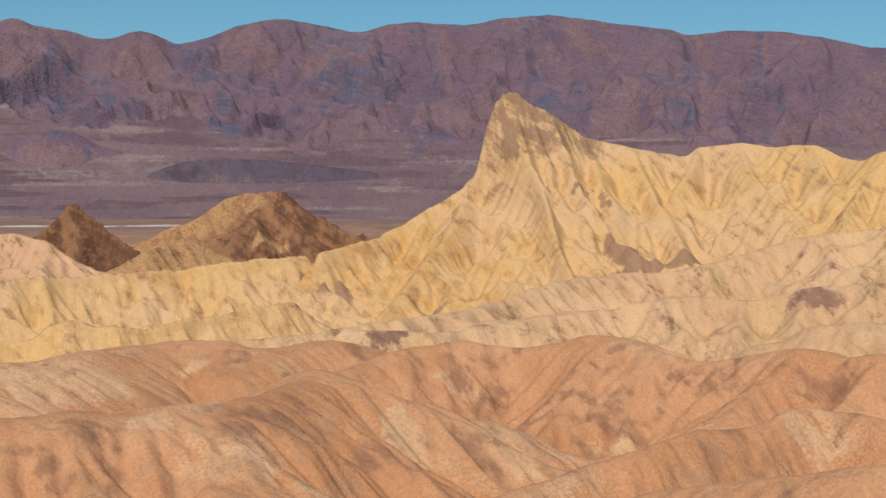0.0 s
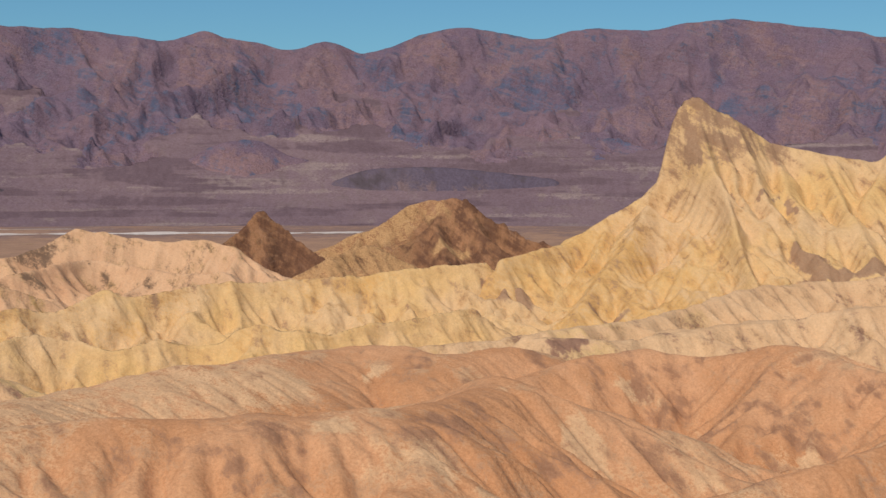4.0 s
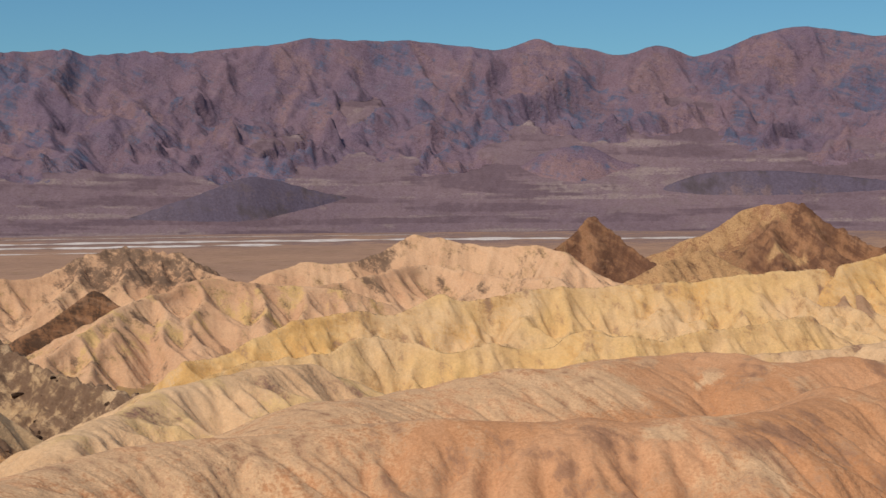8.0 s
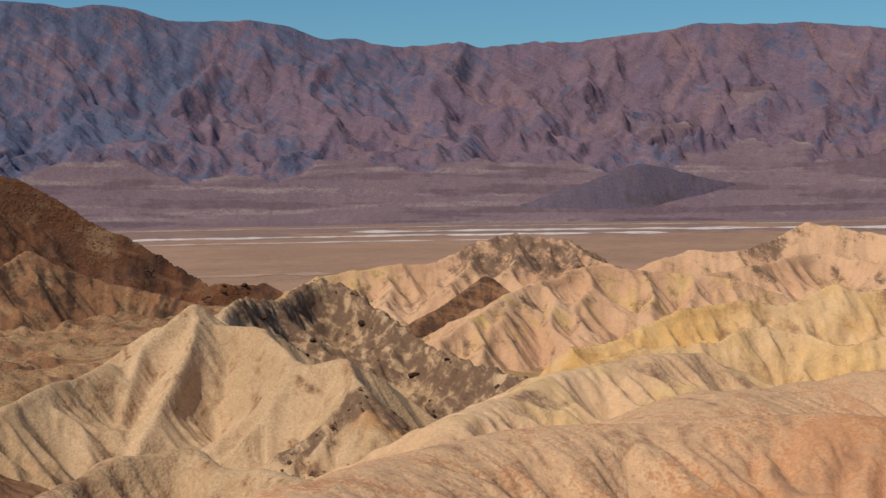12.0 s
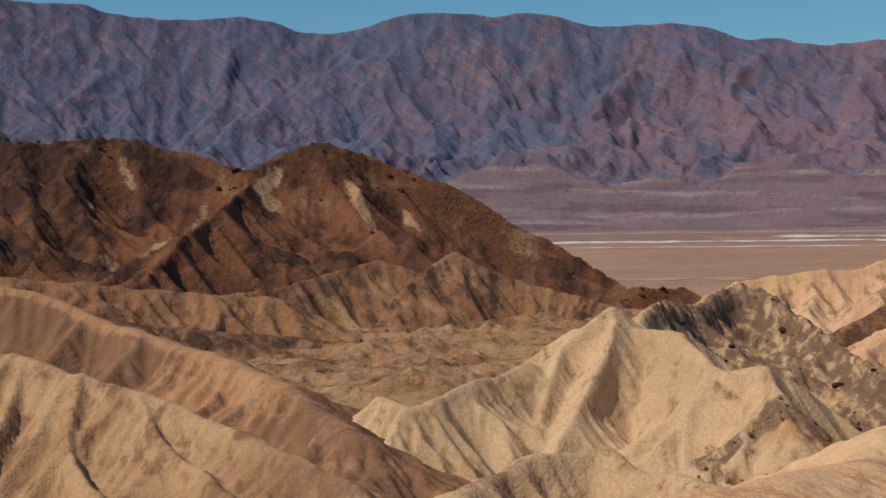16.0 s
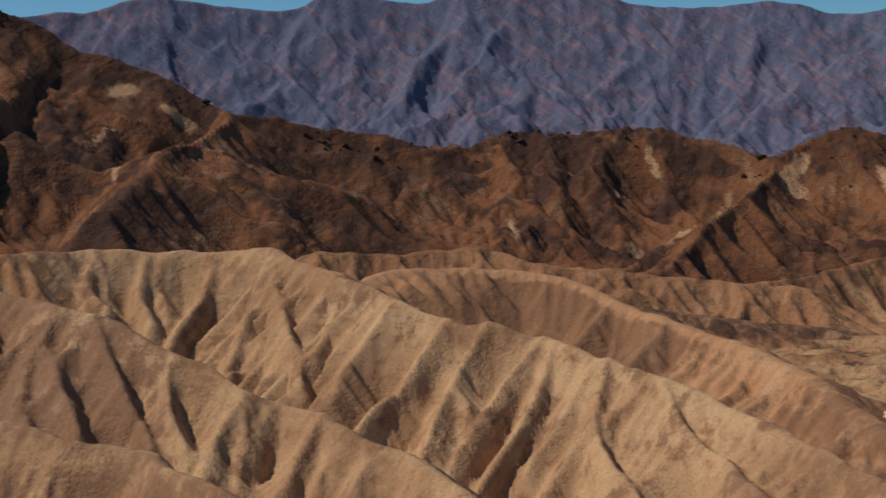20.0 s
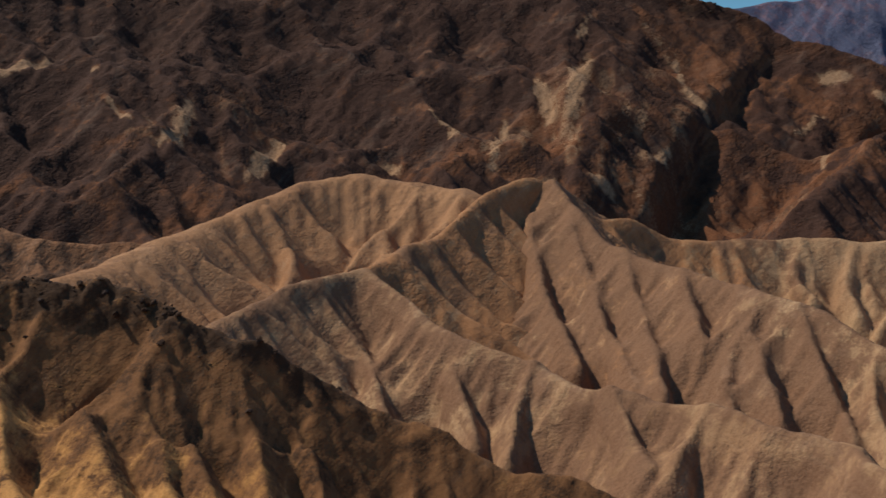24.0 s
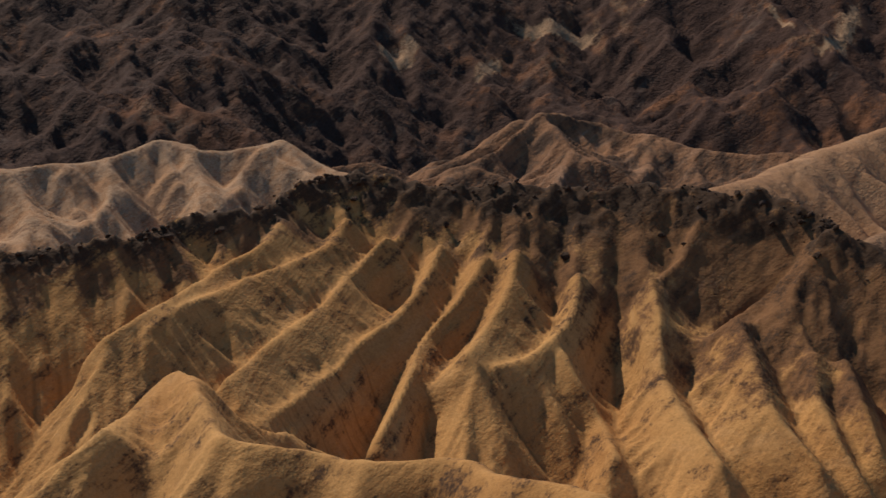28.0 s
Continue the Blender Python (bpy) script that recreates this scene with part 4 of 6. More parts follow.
tagged(hill("orange_ridge", [
    line_of([
        (-63.8, 70.4, 94.4), (-64.5, 79, 94.2), (-65.4, 88.4, 93.9), (-64, 96.7, 94.1), (-60.5, 103.6, 94), (-56, 108.4, 93.9),
        (-51.1, 113, 94), (-44.8, 116.7, 94), (-38.5, 118.9, 94), (-34.8, 120.1, 93.8), (-26.8, 123.1, 93.8), (-23.2, 125.9, 93.9),
        (-20.3, 130.4, 93.5), (-15.9, 139.1, 93.5), (-13.5, 149.4, 93.7),
    ], slopes=(0.45, 0.7)),
    line_of([
        (-23.2, 125.9, 93.9), (-18.7, 120.5, 91.3), (-15.5, 115.2, 88.9),
    ], **SWELL), line_of([
        (-33.1, 119.5, 94), (-29.9, 115.2, 91.9), (-26.8, 110.4, 89.6),
    ], **SWELL), line_of([
        (-13.5, 149.4, 93.7), (-15.5, 140.2, 89.9), (-12, 132.5, 86.6),
    ], **SWELL), line_of([
        (-44.6, 115.7, 94.2), (-43.4, 111.2, 92.2), (-40.2, 106.6, 89.9),
    ], **SWELL),
], ORANGE, reach=(45, 20), cell=0.23, foot=28, round_top=4, seed=12, rough=0.2, gully=(14, 0.05), bumps=(13, 1.2), seep=30, wear=0.5, creep=0.03, steep=0.75, blend=1.6, depth=2.4, rills=0.6,
    masks=lambda x, y, z, s, d: orange_masks(x, y, s, d, 2.2, 16, 0.28, 74)),
    "rounded orange clay ridge just below the lookout", "ridge")

tagged(hill("orange_ridge", [line_of([
        (12.1, 94.2, 93), (15, 93.8, 94.1), (18.4, 90.1, 95.3), (21.7, 87.3, 96.5), (26.5, 83.9, 97.7), (32.2, 79.7, 96.4),
    ])], ORANGE, reach=(35, 15), cell=0.28, foot=26, slopes=(0.45, 0.6), round_top=2,
            gully=(9, 0.1), seed=13, rough=0.15, bumps=(7, 0.8), seep=20, creep=0.15), "pale orange clay spur at the lookout's foot", "ridge")


def dome_masks(x, y, z, s, d):
    lower = smooth(3, 14, d + 5 * fbm(x / 14, y / 14, 3, 71)) * smooth(-135, -105, x)
    lower = np.maximum(lower, smooth(-108, -92, x + 8 * fbm(x / 14, y / 14, 3, 73)))
    rock = lower * (0.5 + 0.5 * fbm(x / 8, y / 8, 4, 70, 0.6))
    bare = patches(x, y, [(-93, 772, 13, 4, 51)])
    return dict(rock=np.clip(rock * (1 - bare), 0, 1), tint=np.maximum(bare, (1 - lower) * (0.75 + 0.5 * fbm(x / 12, y / 12, 3, 68))))


dome = tagged(hill("brown_dome", [line_of([
        (-173, 781.1, 73.6), (-158.4, 789.3, 83), (-140.4, 797.7, 90.8), (-122.1, 805.8, 100.4), (-106.1, 808.1, 103.7), (-89.7, 807, 103.1),
        (-73.4, 804.7, 95.8), (-57.1, 801, 88), (-39.4, 794, 79),
    ])], RUSSET, reach=(120, 40), cell=0.1, slopes=(0.5, 0.5), foot=60, round_top=8,
            gully=(24, 0.1), seed=14, rough=0.8, masks=dome_masks, bumps=(22, 3), seep=60, hardness=0.6, lumps=2.5), "brown domed hill with darker rock bands", "hill")
tagged(hill("brown_peak", [line_of([
        (-227.7, 704.1, 72), (-212.4, 724.5, 83.6), (-203.6, 737.4, 92), (-195.5, 744.8, 105), (-191.7, 745.8, 103), (-180.9, 746.4, 92.1),
        (-167.7, 743.3, 83.2), (-155.9, 738.7, 76.2),
    ])], RUSSET, reach=(110, 40), cell=0.1, slopes=(0.75, 0.7), foot=60, round_top=1.0,
            gully=(18, 0.1), seed=15, rough=1.0, bumps=(18, 3), seep=40, lumps=2.0,
            masks=lambda x, y, z, s, d: dict(rock=np.maximum(0.75 * smooth(45, 70, s), 0.75 * smooth(-0.1, 0.35, fbm(x / 9, y / 9, 4, 67))), tint=0.8 * smooth(14, 32, d) * (1 - smooth(50, 75, s)))),
       "dark pointed rock peak above pink slopes", "hill")
tagged(hill("golden_mound", [line_of([
        (-147, 699.7, 75.7), (-140.8, 711.2, 79.5), (-131.3, 723.2, 82), (-122.6, 724.7, 80.3), (-111, 726.6, 72.6),
    ])], RUSSET, reach=(60, 30), cell=0.1, slopes=(0.6, 0.6), foot=40, round_top=1.5, gully=(9, 0.1), seed=44, rough=0.5, bumps=(10, 1.2), seep=20,
            masks=lambda x, y, z, s, d: dict(rock=mottle(s, d, 5, 14, 0.35, 72), tint=0.9 + 0 * x)),
       "small golden clay mound below the brown dome", "hill")
tagged(hill("pink_hill", [line_of([
        (-325.6, 619.7, 73.6), (-310.5, 632.9, 79.1), (-295.5, 640.1, 77.5), (-284.2, 652.8, 81.8), (-276.6, 660.4, 86.6), (-268.8, 667.9, 92.7),
        (-263.5, 670.1, 91.5), (-245.4, 674.8, 87.7), (-228.3, 677.6, 85.7), (-207.9, 678.9, 85.8), (-189, 674, 83.9),
    ]), line_of([
        (-264.5, 549.7, 73), (-250.9, 566.9, 75.8), (-240.2, 593.2, 79.4), (-234.4, 606.3, 79.2), (-214.1, 603.1, 76.6), (-192.6, 594.6, 74.4),
        (-170.8, 590.8, 75.5),
    ], slopes=(0.45, 0.4))], PINK, reach=(130, 40), cell=0.1,
            slopes=(0.6, 0.5), foot=45, round_top=1.5, gully=(16, 0.3), seed=16, rough=0.6, bumps=(16, 2.4), wear=0.6, seep=22, steep=0.82, creep=0.012, steps=34,
            masks=lambda x, y, z, s, d: dict(rock=np.maximum(0.9 * ellipse(x, y, -291, 659, 18, 12), mottle(s, d, 5, 24, 0.34, 104)))), "pink and cream fluted clay hills", "hill")
tagged(hill("grey_hill", [line_of([
        (-455.7, 518.1, 68.3), (-450.8, 528.9, 69.1), (-437.1, 546.7, 71.7), (-418.1, 567.6, 74.5), (-407.3, 581.6, 81.1), (-393.6, 596.9, 86),
        (-386.5, 601.5, 84.8), (-375.3, 605, 81.9), (-367, 607.8, 82.5), (-349.9, 606.3, 74.8), (-333, 604.3, 70.3),
    ])] + offshoots([
        (-455.7, 518.1, 68.3), (-450.8, 528.9, 69.1), (-437.1, 546.7, 71.7), (-418.1, 567.6, 74.5), (-407.3, 581.6, 81.1), (-393.6, 596.9, 86),
        (-386.5, 601.5, 84.8), (-375.3, 605, 81.9), (-367, 607.8, 82.5), (-349.9, 606.3, 74.8), (-333, 604.3, 70.3),
    ], [(2, 8), (4, -10), (5, 6), (7, -8), (8, 10)], 0.42, 55), PINK, reach=(130, 40), cell=0.1, slopes=(0.55, 0.5), foot=50, round_top=2, gully=(17, 0.28),
            seed=17, rough=0.8, bumps=(16, 2.4), wear=0.6, seep=22, steep=0.82, creep=0.012, steps=34, lumps=2.0,
            masks=lambda x, y, z, s, d: dict(rock=np.maximum(0.75 * ellipse(x, y, -380, 603, 48, 26, 35), mottle(s, d, 8, 22, 0.42, 107)), tint=0.5 * (1 - smooth(20, 60, s)))),
       "tan fluted hill with a grey rock top", "hill")
tagged(hill("dark_cone", [line_of([
        (-361.8, 478.6, 55.6), (-354.1, 496.7, 66.5), (-347.9, 507.1, 72.8), (-335.1, 509.7, 65.7), (-320.6, 507.2, 57.2),
    ])], COCOA, reach=(70, 40), cell=0.1, slopes=(0.6, 0.6), foot=40, round_top=2, gully=(12, 0.1),
            seed=18, masks=lambda x, y, z, s, d: dict(rock=0.6 + 0 * x), creep=0.2), "small dark brown conical hill", "hill")
tagged(hill("pink_ridge", [line_of([
        (-296.9, 402.3, 57.4), (-295.7, 421.6, 63.7), (-296.5, 445.3, 70.1), (-294.6, 470.4, 74.9), (-286.9, 492.5, 79.3), (-271.5, 506.9, 76.5),
        (-255.5, 520.7, 74.5), (-239, 528.4, 72.6), (-226.5, 539.4, 68.1),
    ])] + offshoots([
        (-296.9, 402.3, 57.4), (-295.7, 421.6, 63.7), (-296.5, 445.3, 70.1), (-294.6, 470.4, 74.9), (-286.9, 492.5, 79.3), (-271.5, 506.9, 76.5),
        (-255.5, 520.7, 74.5), (-239, 528.4, 72.6), (-226.5, 539.4, 68.1),
    ], [(1, 10), (2, -12), (3, 8), (4, -6), (5, 10), (6, -8)], 0.42, 48), PINK, reach=(110, 40), cell=0.1, slopes=(0.55, 0.5), foot=42, round_top=1.5, gully=(18, 0.3),
            slant=0.2, seed=19, masks=lambda x, y, z, s, d: dict(rock=mottle(s, d, 7, 20, 0.42, 105), tint=mottle(s, d, 15, 40, 0.7, 106)), bumps=(16, 2.4), wear=0.6, seep=22, steep=0.82, creep=0.012, steps=34), "rose and cream ridge with sharp side spurs", "ridge")


def masks_at(x, y, s, d):
    return smooth(8, 26, s) * (1 - smooth(40, 75, d))


def dark_ridge_masks(x, y, z, s, d):
    return dict(rock=1.1 * smooth(5, 20, s + 5 * fbm(x / 5, y / 5, 3, 79)) * (1 - smooth(40, 75, d)) * (0.74 + 0.5 * fbm(x / 2.6, y / 2.6, 4, 77, 0.65)))


dark_ridge = tagged(hill("dark_ridge", [line_of([
        (-212.8, 211.5, 86.5), (-220.7, 224.7, 88.1), (-225, 234.6, 87.8), (-227.1, 246.3, 86.9), (-230.8, 256.5, 88.7), (-231.2, 265.4, 90.1),
        (-225.7, 267.5, 88.5), (-213.1, 265, 84.6), (-200.5, 259.6, 79.7), (-182.8, 252.9, 75.1), (-167.9, 248.6, 73.5), (-155.6, 244.7, 73.1),
    ])] + offshoots([
        (-212.8, 211.5, 86.5), (-220.7, 224.7, 88.1), (-225, 234.6, 87.8), (-227.1, 246.3, 86.9), (-230.8, 256.5, 88.7), (-231.2, 265.4, 90.1),
        (-225.7, 267.5, 88.5), (-213.1, 265, 84.6), (-200.5, 259.6, 79.7), (-182.8, 252.9, 75.1), (-167.9, 248.6, 73.5), (-155.6, 244.7, 73.1),
    ], [(2, 12), (4, -10), (7, 14), (9, -10)], 0.48, 40), PALE, reach=(90, 30), cell=0.13, slopes=(0.6, 0.6), foot=45, round_top=1.5, gully=(13, 0.05),
            slant=0.5, seed=20, rough=0.7, masks=dark_ridge_masks, bumps=(12, 1.8), seep=30, lumps=1.6), "dark rocky ridge with a pale clay end", "ridge")
pale_cone = tagged(hill("pale_cone", [line_of([
        (-206, 141.6, 78.5), (-198.8, 143.2, 77), (-201.7, 156, 79.4), (-204.2, 164.1, 79.7), (-205.8, 174.8, 81.2), (-205.3, 178.4, 80.6),
        (-205.4, 184.3, 84.3), (-203.9, 191.9, 89.7), (-203.2, 195.5, 90.9), (-201.5, 197.3, 89.7), (-198.6, 197.4, 87), (-189.6, 199.1, 86.4),
        (-182.9, 195.9, 85.4), (-173.5, 190.9, 82.5), (-166.5, 189.2, 82.1), (-161.4, 190.9, 83.3), (-152.8, 185.1, 79.7),
    ]), line_of([
        (-203.2, 195.5, 90.9), (-194.5, 185.7, 83.8), (-188.7, 174.4, 77.1), (-183, 162.4, 70.4),
    ], **SPUR), line_of([
        (-188.6, 198.8, 86.3), (-177.5, 189.1, 78.2), (-169.4, 177.3, 70.5),
    ], **SPUR), line_of([
        (-161.4, 190.9, 83.1), (-153.6, 183, 77), (-145.6, 176.1, 71.2),
    ], **SPUR), line_of([
        (-205.8, 174.8, 81.2), (-198.1, 158.9, 72.4), (-194, 149.5, 67.4),
    ], **SPUR), line_of([
        (-205.4, 184.3, 84.3), (-195.8, 169.9, 75.1), (-189.5, 156.7, 67.7),
    ], **SPUR)],
            PALE, reach=(100, 30), cell=0.13, slopes=(0.62, 0.8), foot=50, round_top=1.2, gully=(15, 0.06), slant=0.15, seed=21, masks=lambda x, y, z, s, d: dict(rock=0.8 * patches(x, y, [(-151, 180, 13, 3, 60)]), tint=0.8 * patches(x, y, [(-143, 186, 8, 4, 60)])), bumps=(13, 1.5), wear=0.6, seep=22, steep=0.82, creep=0.012, steps=34),
       "pale cream conical clay hill with side spurs", "hill")
tagged(hill("clay_spur", [line_of([
        (-110.9, 85.4, 85), (-114.4, 93.8, 85.1), (-114.9, 99.5, 86.1), (-112.3, 106.9, 85.9), (-106.6, 105.5, 84.9), (-99.4, 105.6, 85.4),
        (-91.3, 103.5, 85.6),
    ])] + offshoots([
        (-110.9, 85.4, 85), (-114.4, 93.8, 85.1), (-114.9, 99.5, 86.1), (-112.3, 106.9, 85.9), (-106.6, 105.5, 84.9), (-99.4, 105.6, 85.4),
        (-91.3, 103.5, 85.6),
    ], [(0, 12), (2, -10), (4, 10)], 0.42, 22), PALE, reach=(50, 20), cell=0.17, slopes=(0.5, 0.5), foot=30, round_top=1.5, gully=(9, 0.1),
            seed=22, rough=0.3, bumps=(8, 1.4), seep=15), "low cream and rust clay spurs", "ridge")

# ---- brown mountain beyond the wash ----
def brown_masks(x, y, z, s, d):
    wx, wy = x + 40 * fbm(x / 90, y / 90, 3, 85), y + 40 * fbm(x / 90, y / 90, 3, 86)
    n = fbm(wx / 60, wy / 60, 5, 81)
    streaks = ridged(wx / 80, wy / 80, 3, 83)
    bright = 0.9 * smooth(0.5, 0.75, streaks) * smooth(-0.05, 0.35, fbm(x / 130, y / 130, 3, 87))
    slides = patches(x, y, [
        (-803, 468, 11.8, 4.2, -76), (-791, 460, 9.3, 6, 20), (-741, 501, 34, 5, -15), (-789, 393, 43, 4.5, -51), (-775, 343, 5, 5, 55), (-796, 274, 15, 2.5, -8),
        (-829, 354, 8.6, 2, 130), (-745, 538, 11, 2, -8), (-850, 390, 9.3, 2.2, 4), (-904, -93, 18, 2, -12), (-826, -89, 52, 5.6, 0), (-807, -107, 22, 4.4, 19),
        (-757, -126, 41, 3.7, 3), (-856, -23, 15, 4.6, 24), (-883, 43, 14, 2.2, 135), (-910, 94, 12.6, 3.3, 76), (-730, -68, 6, 6, 83), (-765, -157, 19, 2, 37),
        (-738, -181, 6.5, 3.4, 70), (-896, -35, 25, 1.8, 9), (-823, 50, 30, 2, -11), (-780, -41, 13, 2.8, 155), (-929, 60, 11, 6, 87),
        (-747, -402, 30, 7, 150), (-688, -450, 26, 7, 127), (-702, -320, 17, 2.4, 49), (-703, -285, 35, 3.6, 12), (-717, -242, 34, 5.5, -1), (-745, -353, 6, 3, 39),
        (-588, -484, 16, 7, 7), (-626, -454, 18, 4, 16), (-684, -283, 18, 3.2, 1), (-647, 374, 30, 4, -23)], 2.0)
    black = patches(x, y, [
        (-845, 418, 25, 7, 47), (-825, 388, 19, 7, 114), (-694, 458, 17, 3, 45), (-761, 346, 17, 4.5, -20), (-883, 313, 23, 6, 66), (-863, 263, 13, 9, 53),
        (-774, -55, 24, 5, 146), (-710, -116, 21, 4.5, 137), (-815, -209, 30, 15, 29), (-937, -122, 37, 11, 106), (-676, -390, 47, 5, 99), (-818, -289, 24, 11, 94),
        (-597, -316, 29, 5, 54)], 4.0)
    zone = patches(x, y, [(-800, -90, 90, 65, 0), (-720, -280, 65, 38, 0), (-700, -450, 70, 45, 0), (-765, -200, 55, 38, 0)])
    streaky = zone * smooth(0.0, 0.5, fbm(s / 10, d / 60, 4, 89))
    bright = np.maximum(bright * 0.35, 0.55 * streaky)
    dark = patches(x, y, [(-850, -200, 110, 75, 0), (-900, -120, 70, 50, 0), (-800, -330, 80, 50, 0)])
    bright = bright * (1 - 0.75 * dark)
    bright = np.maximum(bright, 1.05 * slides)
    rust = smooth(-0.1, 0.5, fbm(wx / 110, wy / 110, 4, 88))
    rock = np.clip(0.32 + 0.9 * n + 0.36 * smooth(250, -50, y) + 0.62 * smooth(-80, -350, y) - 0.25 * rust * (1 - dark) + 0.7 * dark, 0, 1.1)
    crest = (1 - smooth(10, 48, d)) * (s < 1000) * smooth(455, 400, y) * (0.75 + 0.7 * fbm(x / 22, y / 22, 4, 115))
    return dict(rock=np.maximum(np.maximum(rock, crest), 1.4 * black) * (1 - np.clip(bright, 0, 1)), tint=bright)


brown_a = tagged(hill("brown_mountain", [
    line_of([
        (-595.2, 648.1, 47.3), (-611.7, 646.5, 53.5), (-621.6, 623, 55), (-647.7, 624.9, 60.8), (-677.6, 614.9, 78.2), (-703.9, 600.1, 91.1),
        (-725.4, 590, 107.8), (-740.7, 578.8, 117.5), (-755.9, 567.1, 123.5), (-777.4, 546, 134.7), (-790.1, 527.4, 141.6), (-802.4, 508.6, 145.9),
        (-810, 486.7, 143.6), (-811.2, 454.8, 129.7), (-820, 449.2, 131.8), (-835.8, 441.1, 139.8), (-858.1, 419.1, 144.3), (-869, 407.9, 150.4),
        (-888.4, 363.7, 150), (-891.9, 341.4, 147.6), (-894.7, 319.5, 149.6), (-898.5, 292.8, 148.6), (-894.7, 271.4, 142.5), (-890.9, 248.9, 137.9),
    ]),
    line_of([
        (-808.5, 459.5, 125.9), (-755.9, 410.1, 112), (-728.6, 376.2, 98.5), (-700.2, 343.7, 85.1), (-678.5, 319.6, 74.7),
    ], slopes=(0.5, 0.5)),
    line_of([
        (-798.2, 505.8, 142), (-752.8, 493.2, 113.6), (-698, 485, 89.6), (-642.3, 476.9, 77.8),
    ], slopes=(0.5, 0.5)),
], UMBER, reach=(330, 60), cell=0.12, slopes=(0.5, 0.6), foot=140, round_top=5, gully=(42, 0.16), seed=23, rough=2.2, bumps=(60, 7), seep=120, hardness=0.4,
    steep=0.74, wear=1.0, creep=0.015, depth=20, guard=(1, 6), lumps=2.6, masks=brown_masks), "dark brown and rust desert mountain with pale slides", "mountain")
brown_b = tagged(hill("brown_mountain", [
    line_of([
        (-883, 275.7, 141.7), (-881.6, 244.8, 140.8), (-892, 225.2, 149.6), (-902.8, 201.6, 152.3), (-913.5, 174.3, 162.4), (-917.9, 149.3, 166.6),
        (-916.7, 123.7, 168.7), (-929.2, 104.1, 186.1), (-941.9, 77, 201.9), (-954.2, 38.8, 215.9), (-964.9, 11.4, 233.5), (-970.6, -92.9, 274.5),
        (-965.1, -138.7, 269.5), (-954, -175.4, 263.4), (-946.6, -211.9, 265.5), (-937.9, -247.6, 263.5), (-925.2, -274.3, 257.1), (-909.8, -306.3, 256),
        (-867.9, -386.4, 258.7), (-814.1, -470, 252.1), (-761.8, -533.4, 240.7), (-701.9, -610.1, 255.6), (-615.6, -683.7, 260.7), (-450, -779.4, 257.5),
    ]),
    line_of([
        (-911.3, 126.5, 166.5), (-853.2, 108.3, 161.7), (-796.4, 75.6, 141.8), (-738.3, 49.6, 123.1), (-689.3, 30.1, 107),
    ], slopes=(0.5, 0.5)),
    line_of([
        (-912.2, 119.3, 167.7), (-797.3, 65.6, 127.6), (-719.4, 30.1, 104.5),
    ], slopes=(0.5, 0.5)),
], UMBER, reach=(500, 60), cell=0.175, pad=(9, 3), slopes=(0.55, 0.6), foot=240, round_top=5, gully=(80, 0.11), seed=24, rough=2.4, bumps=(110, 13), seep=160, hardness=0.3,
    steep=0.76, wear=1.0, creep=0.015, depth=16, guard=(1, 6), lumps=1.8, masks=brown_masks), "tall dark brown mountain with mottled pale and black rock", "mountain")
tagged(hill("brown_foothill", [line_of([
        (-550, 364.9, 42.8), (-565.4, 395.4, 61.3), (-567.8, 417.9, 73.9), (-567.2, 435.3, 83), (-556.8, 448.5, 75.6), (-544.4, 463.6, 66.8),
        (-526, 476.9, 61.3), (-493, 482.7, 54.5),
    ]), line_of([
        (-597.1, 325.4, 66.5), (-595.1, 349.3, 68), (-597.4, 383.7, 74.5), (-594.7, 405.9, 78.7), (-589.8, 412.9, 77.6),
    ])], COCOA, reach=(130, 40), cell=0.11, slopes=(0.55, 0.5), foot=45,
            round_top=1.5, gully=(22, 0.14), seed=25, rough=0.9, bumps=(22, 2), masks=lambda x, y, z, s, d: dict(rock=0.25 + mottle(s, d, 7, 40, 0.6, 113), tint=mottle(s, d, 9, 36, 0.75, 114)), wear=0.6, seep=22, steep=0.82, creep=0.012, steps=34), "triangular brown foothill with fluted sides", "hill")
tagged(hill("brown_foothill", [line_of([
        (-628.1, 123, 88.1), (-625.1, 158.8, 85.4), (-619.3, 197.4, 87.2), (-601.6, 218.2, 80), (-587.7, 253.3, 75.3), (-566.4, 298, 69.4),
        (-551.1, 325.4, 66.5),
    ])] + offshoots([
        (-628.1, 123, 88.1), (-625.1, 158.8, 85.4), (-619.3, 197.4, 87.2), (-601.6, 218.2, 80), (-587.7, 253.3, 75.3), (-566.4, 298, 69.4),
        (-551.1, 325.4, 66.5),
    ], [(1, 10), (2, -8), (3, 8), (4, -6), (5, 6)], 0.34, 60), COCOA, reach=(110, 40), cell=0.13, slopes=(0.4, 0.4), foot=35, round_top=2, gully=(18, 0.22),
            seed=26, rough=0.8, bumps=(18, 3), wear=0.6, seep=22, steep=0.82, creep=0.012, steps=34, masks=lambda x, y, z, s, d: dict(tint=0.15 + 0 * x, rock=mottle(s, d, 14, 30, 0.5, 109))), "low ochre foothills at the mountain's foot", "hill")
wx, wy = fan(40, 67, 430, 780, 320, 180)
wr, wa = np.hypot(wx, wy), np.degrees(np.arctan2(-wx, wy))
inside = smooth(430, 460, wr) * (1 - smooth(740, 780, wr)) * smooth(40, 42, wa) * (1 - smooth(65, 67, wa))
wz = 46 + 3.0 * fbm(wx / 60, wy / 60, 4, 3) + 1.6 * (ridged(wx / 22, wy / 40, 4, 4) - 0.4)
lean = wx * 0.78 + wy * 0.62, wy * 0.78 - wx * 0.62
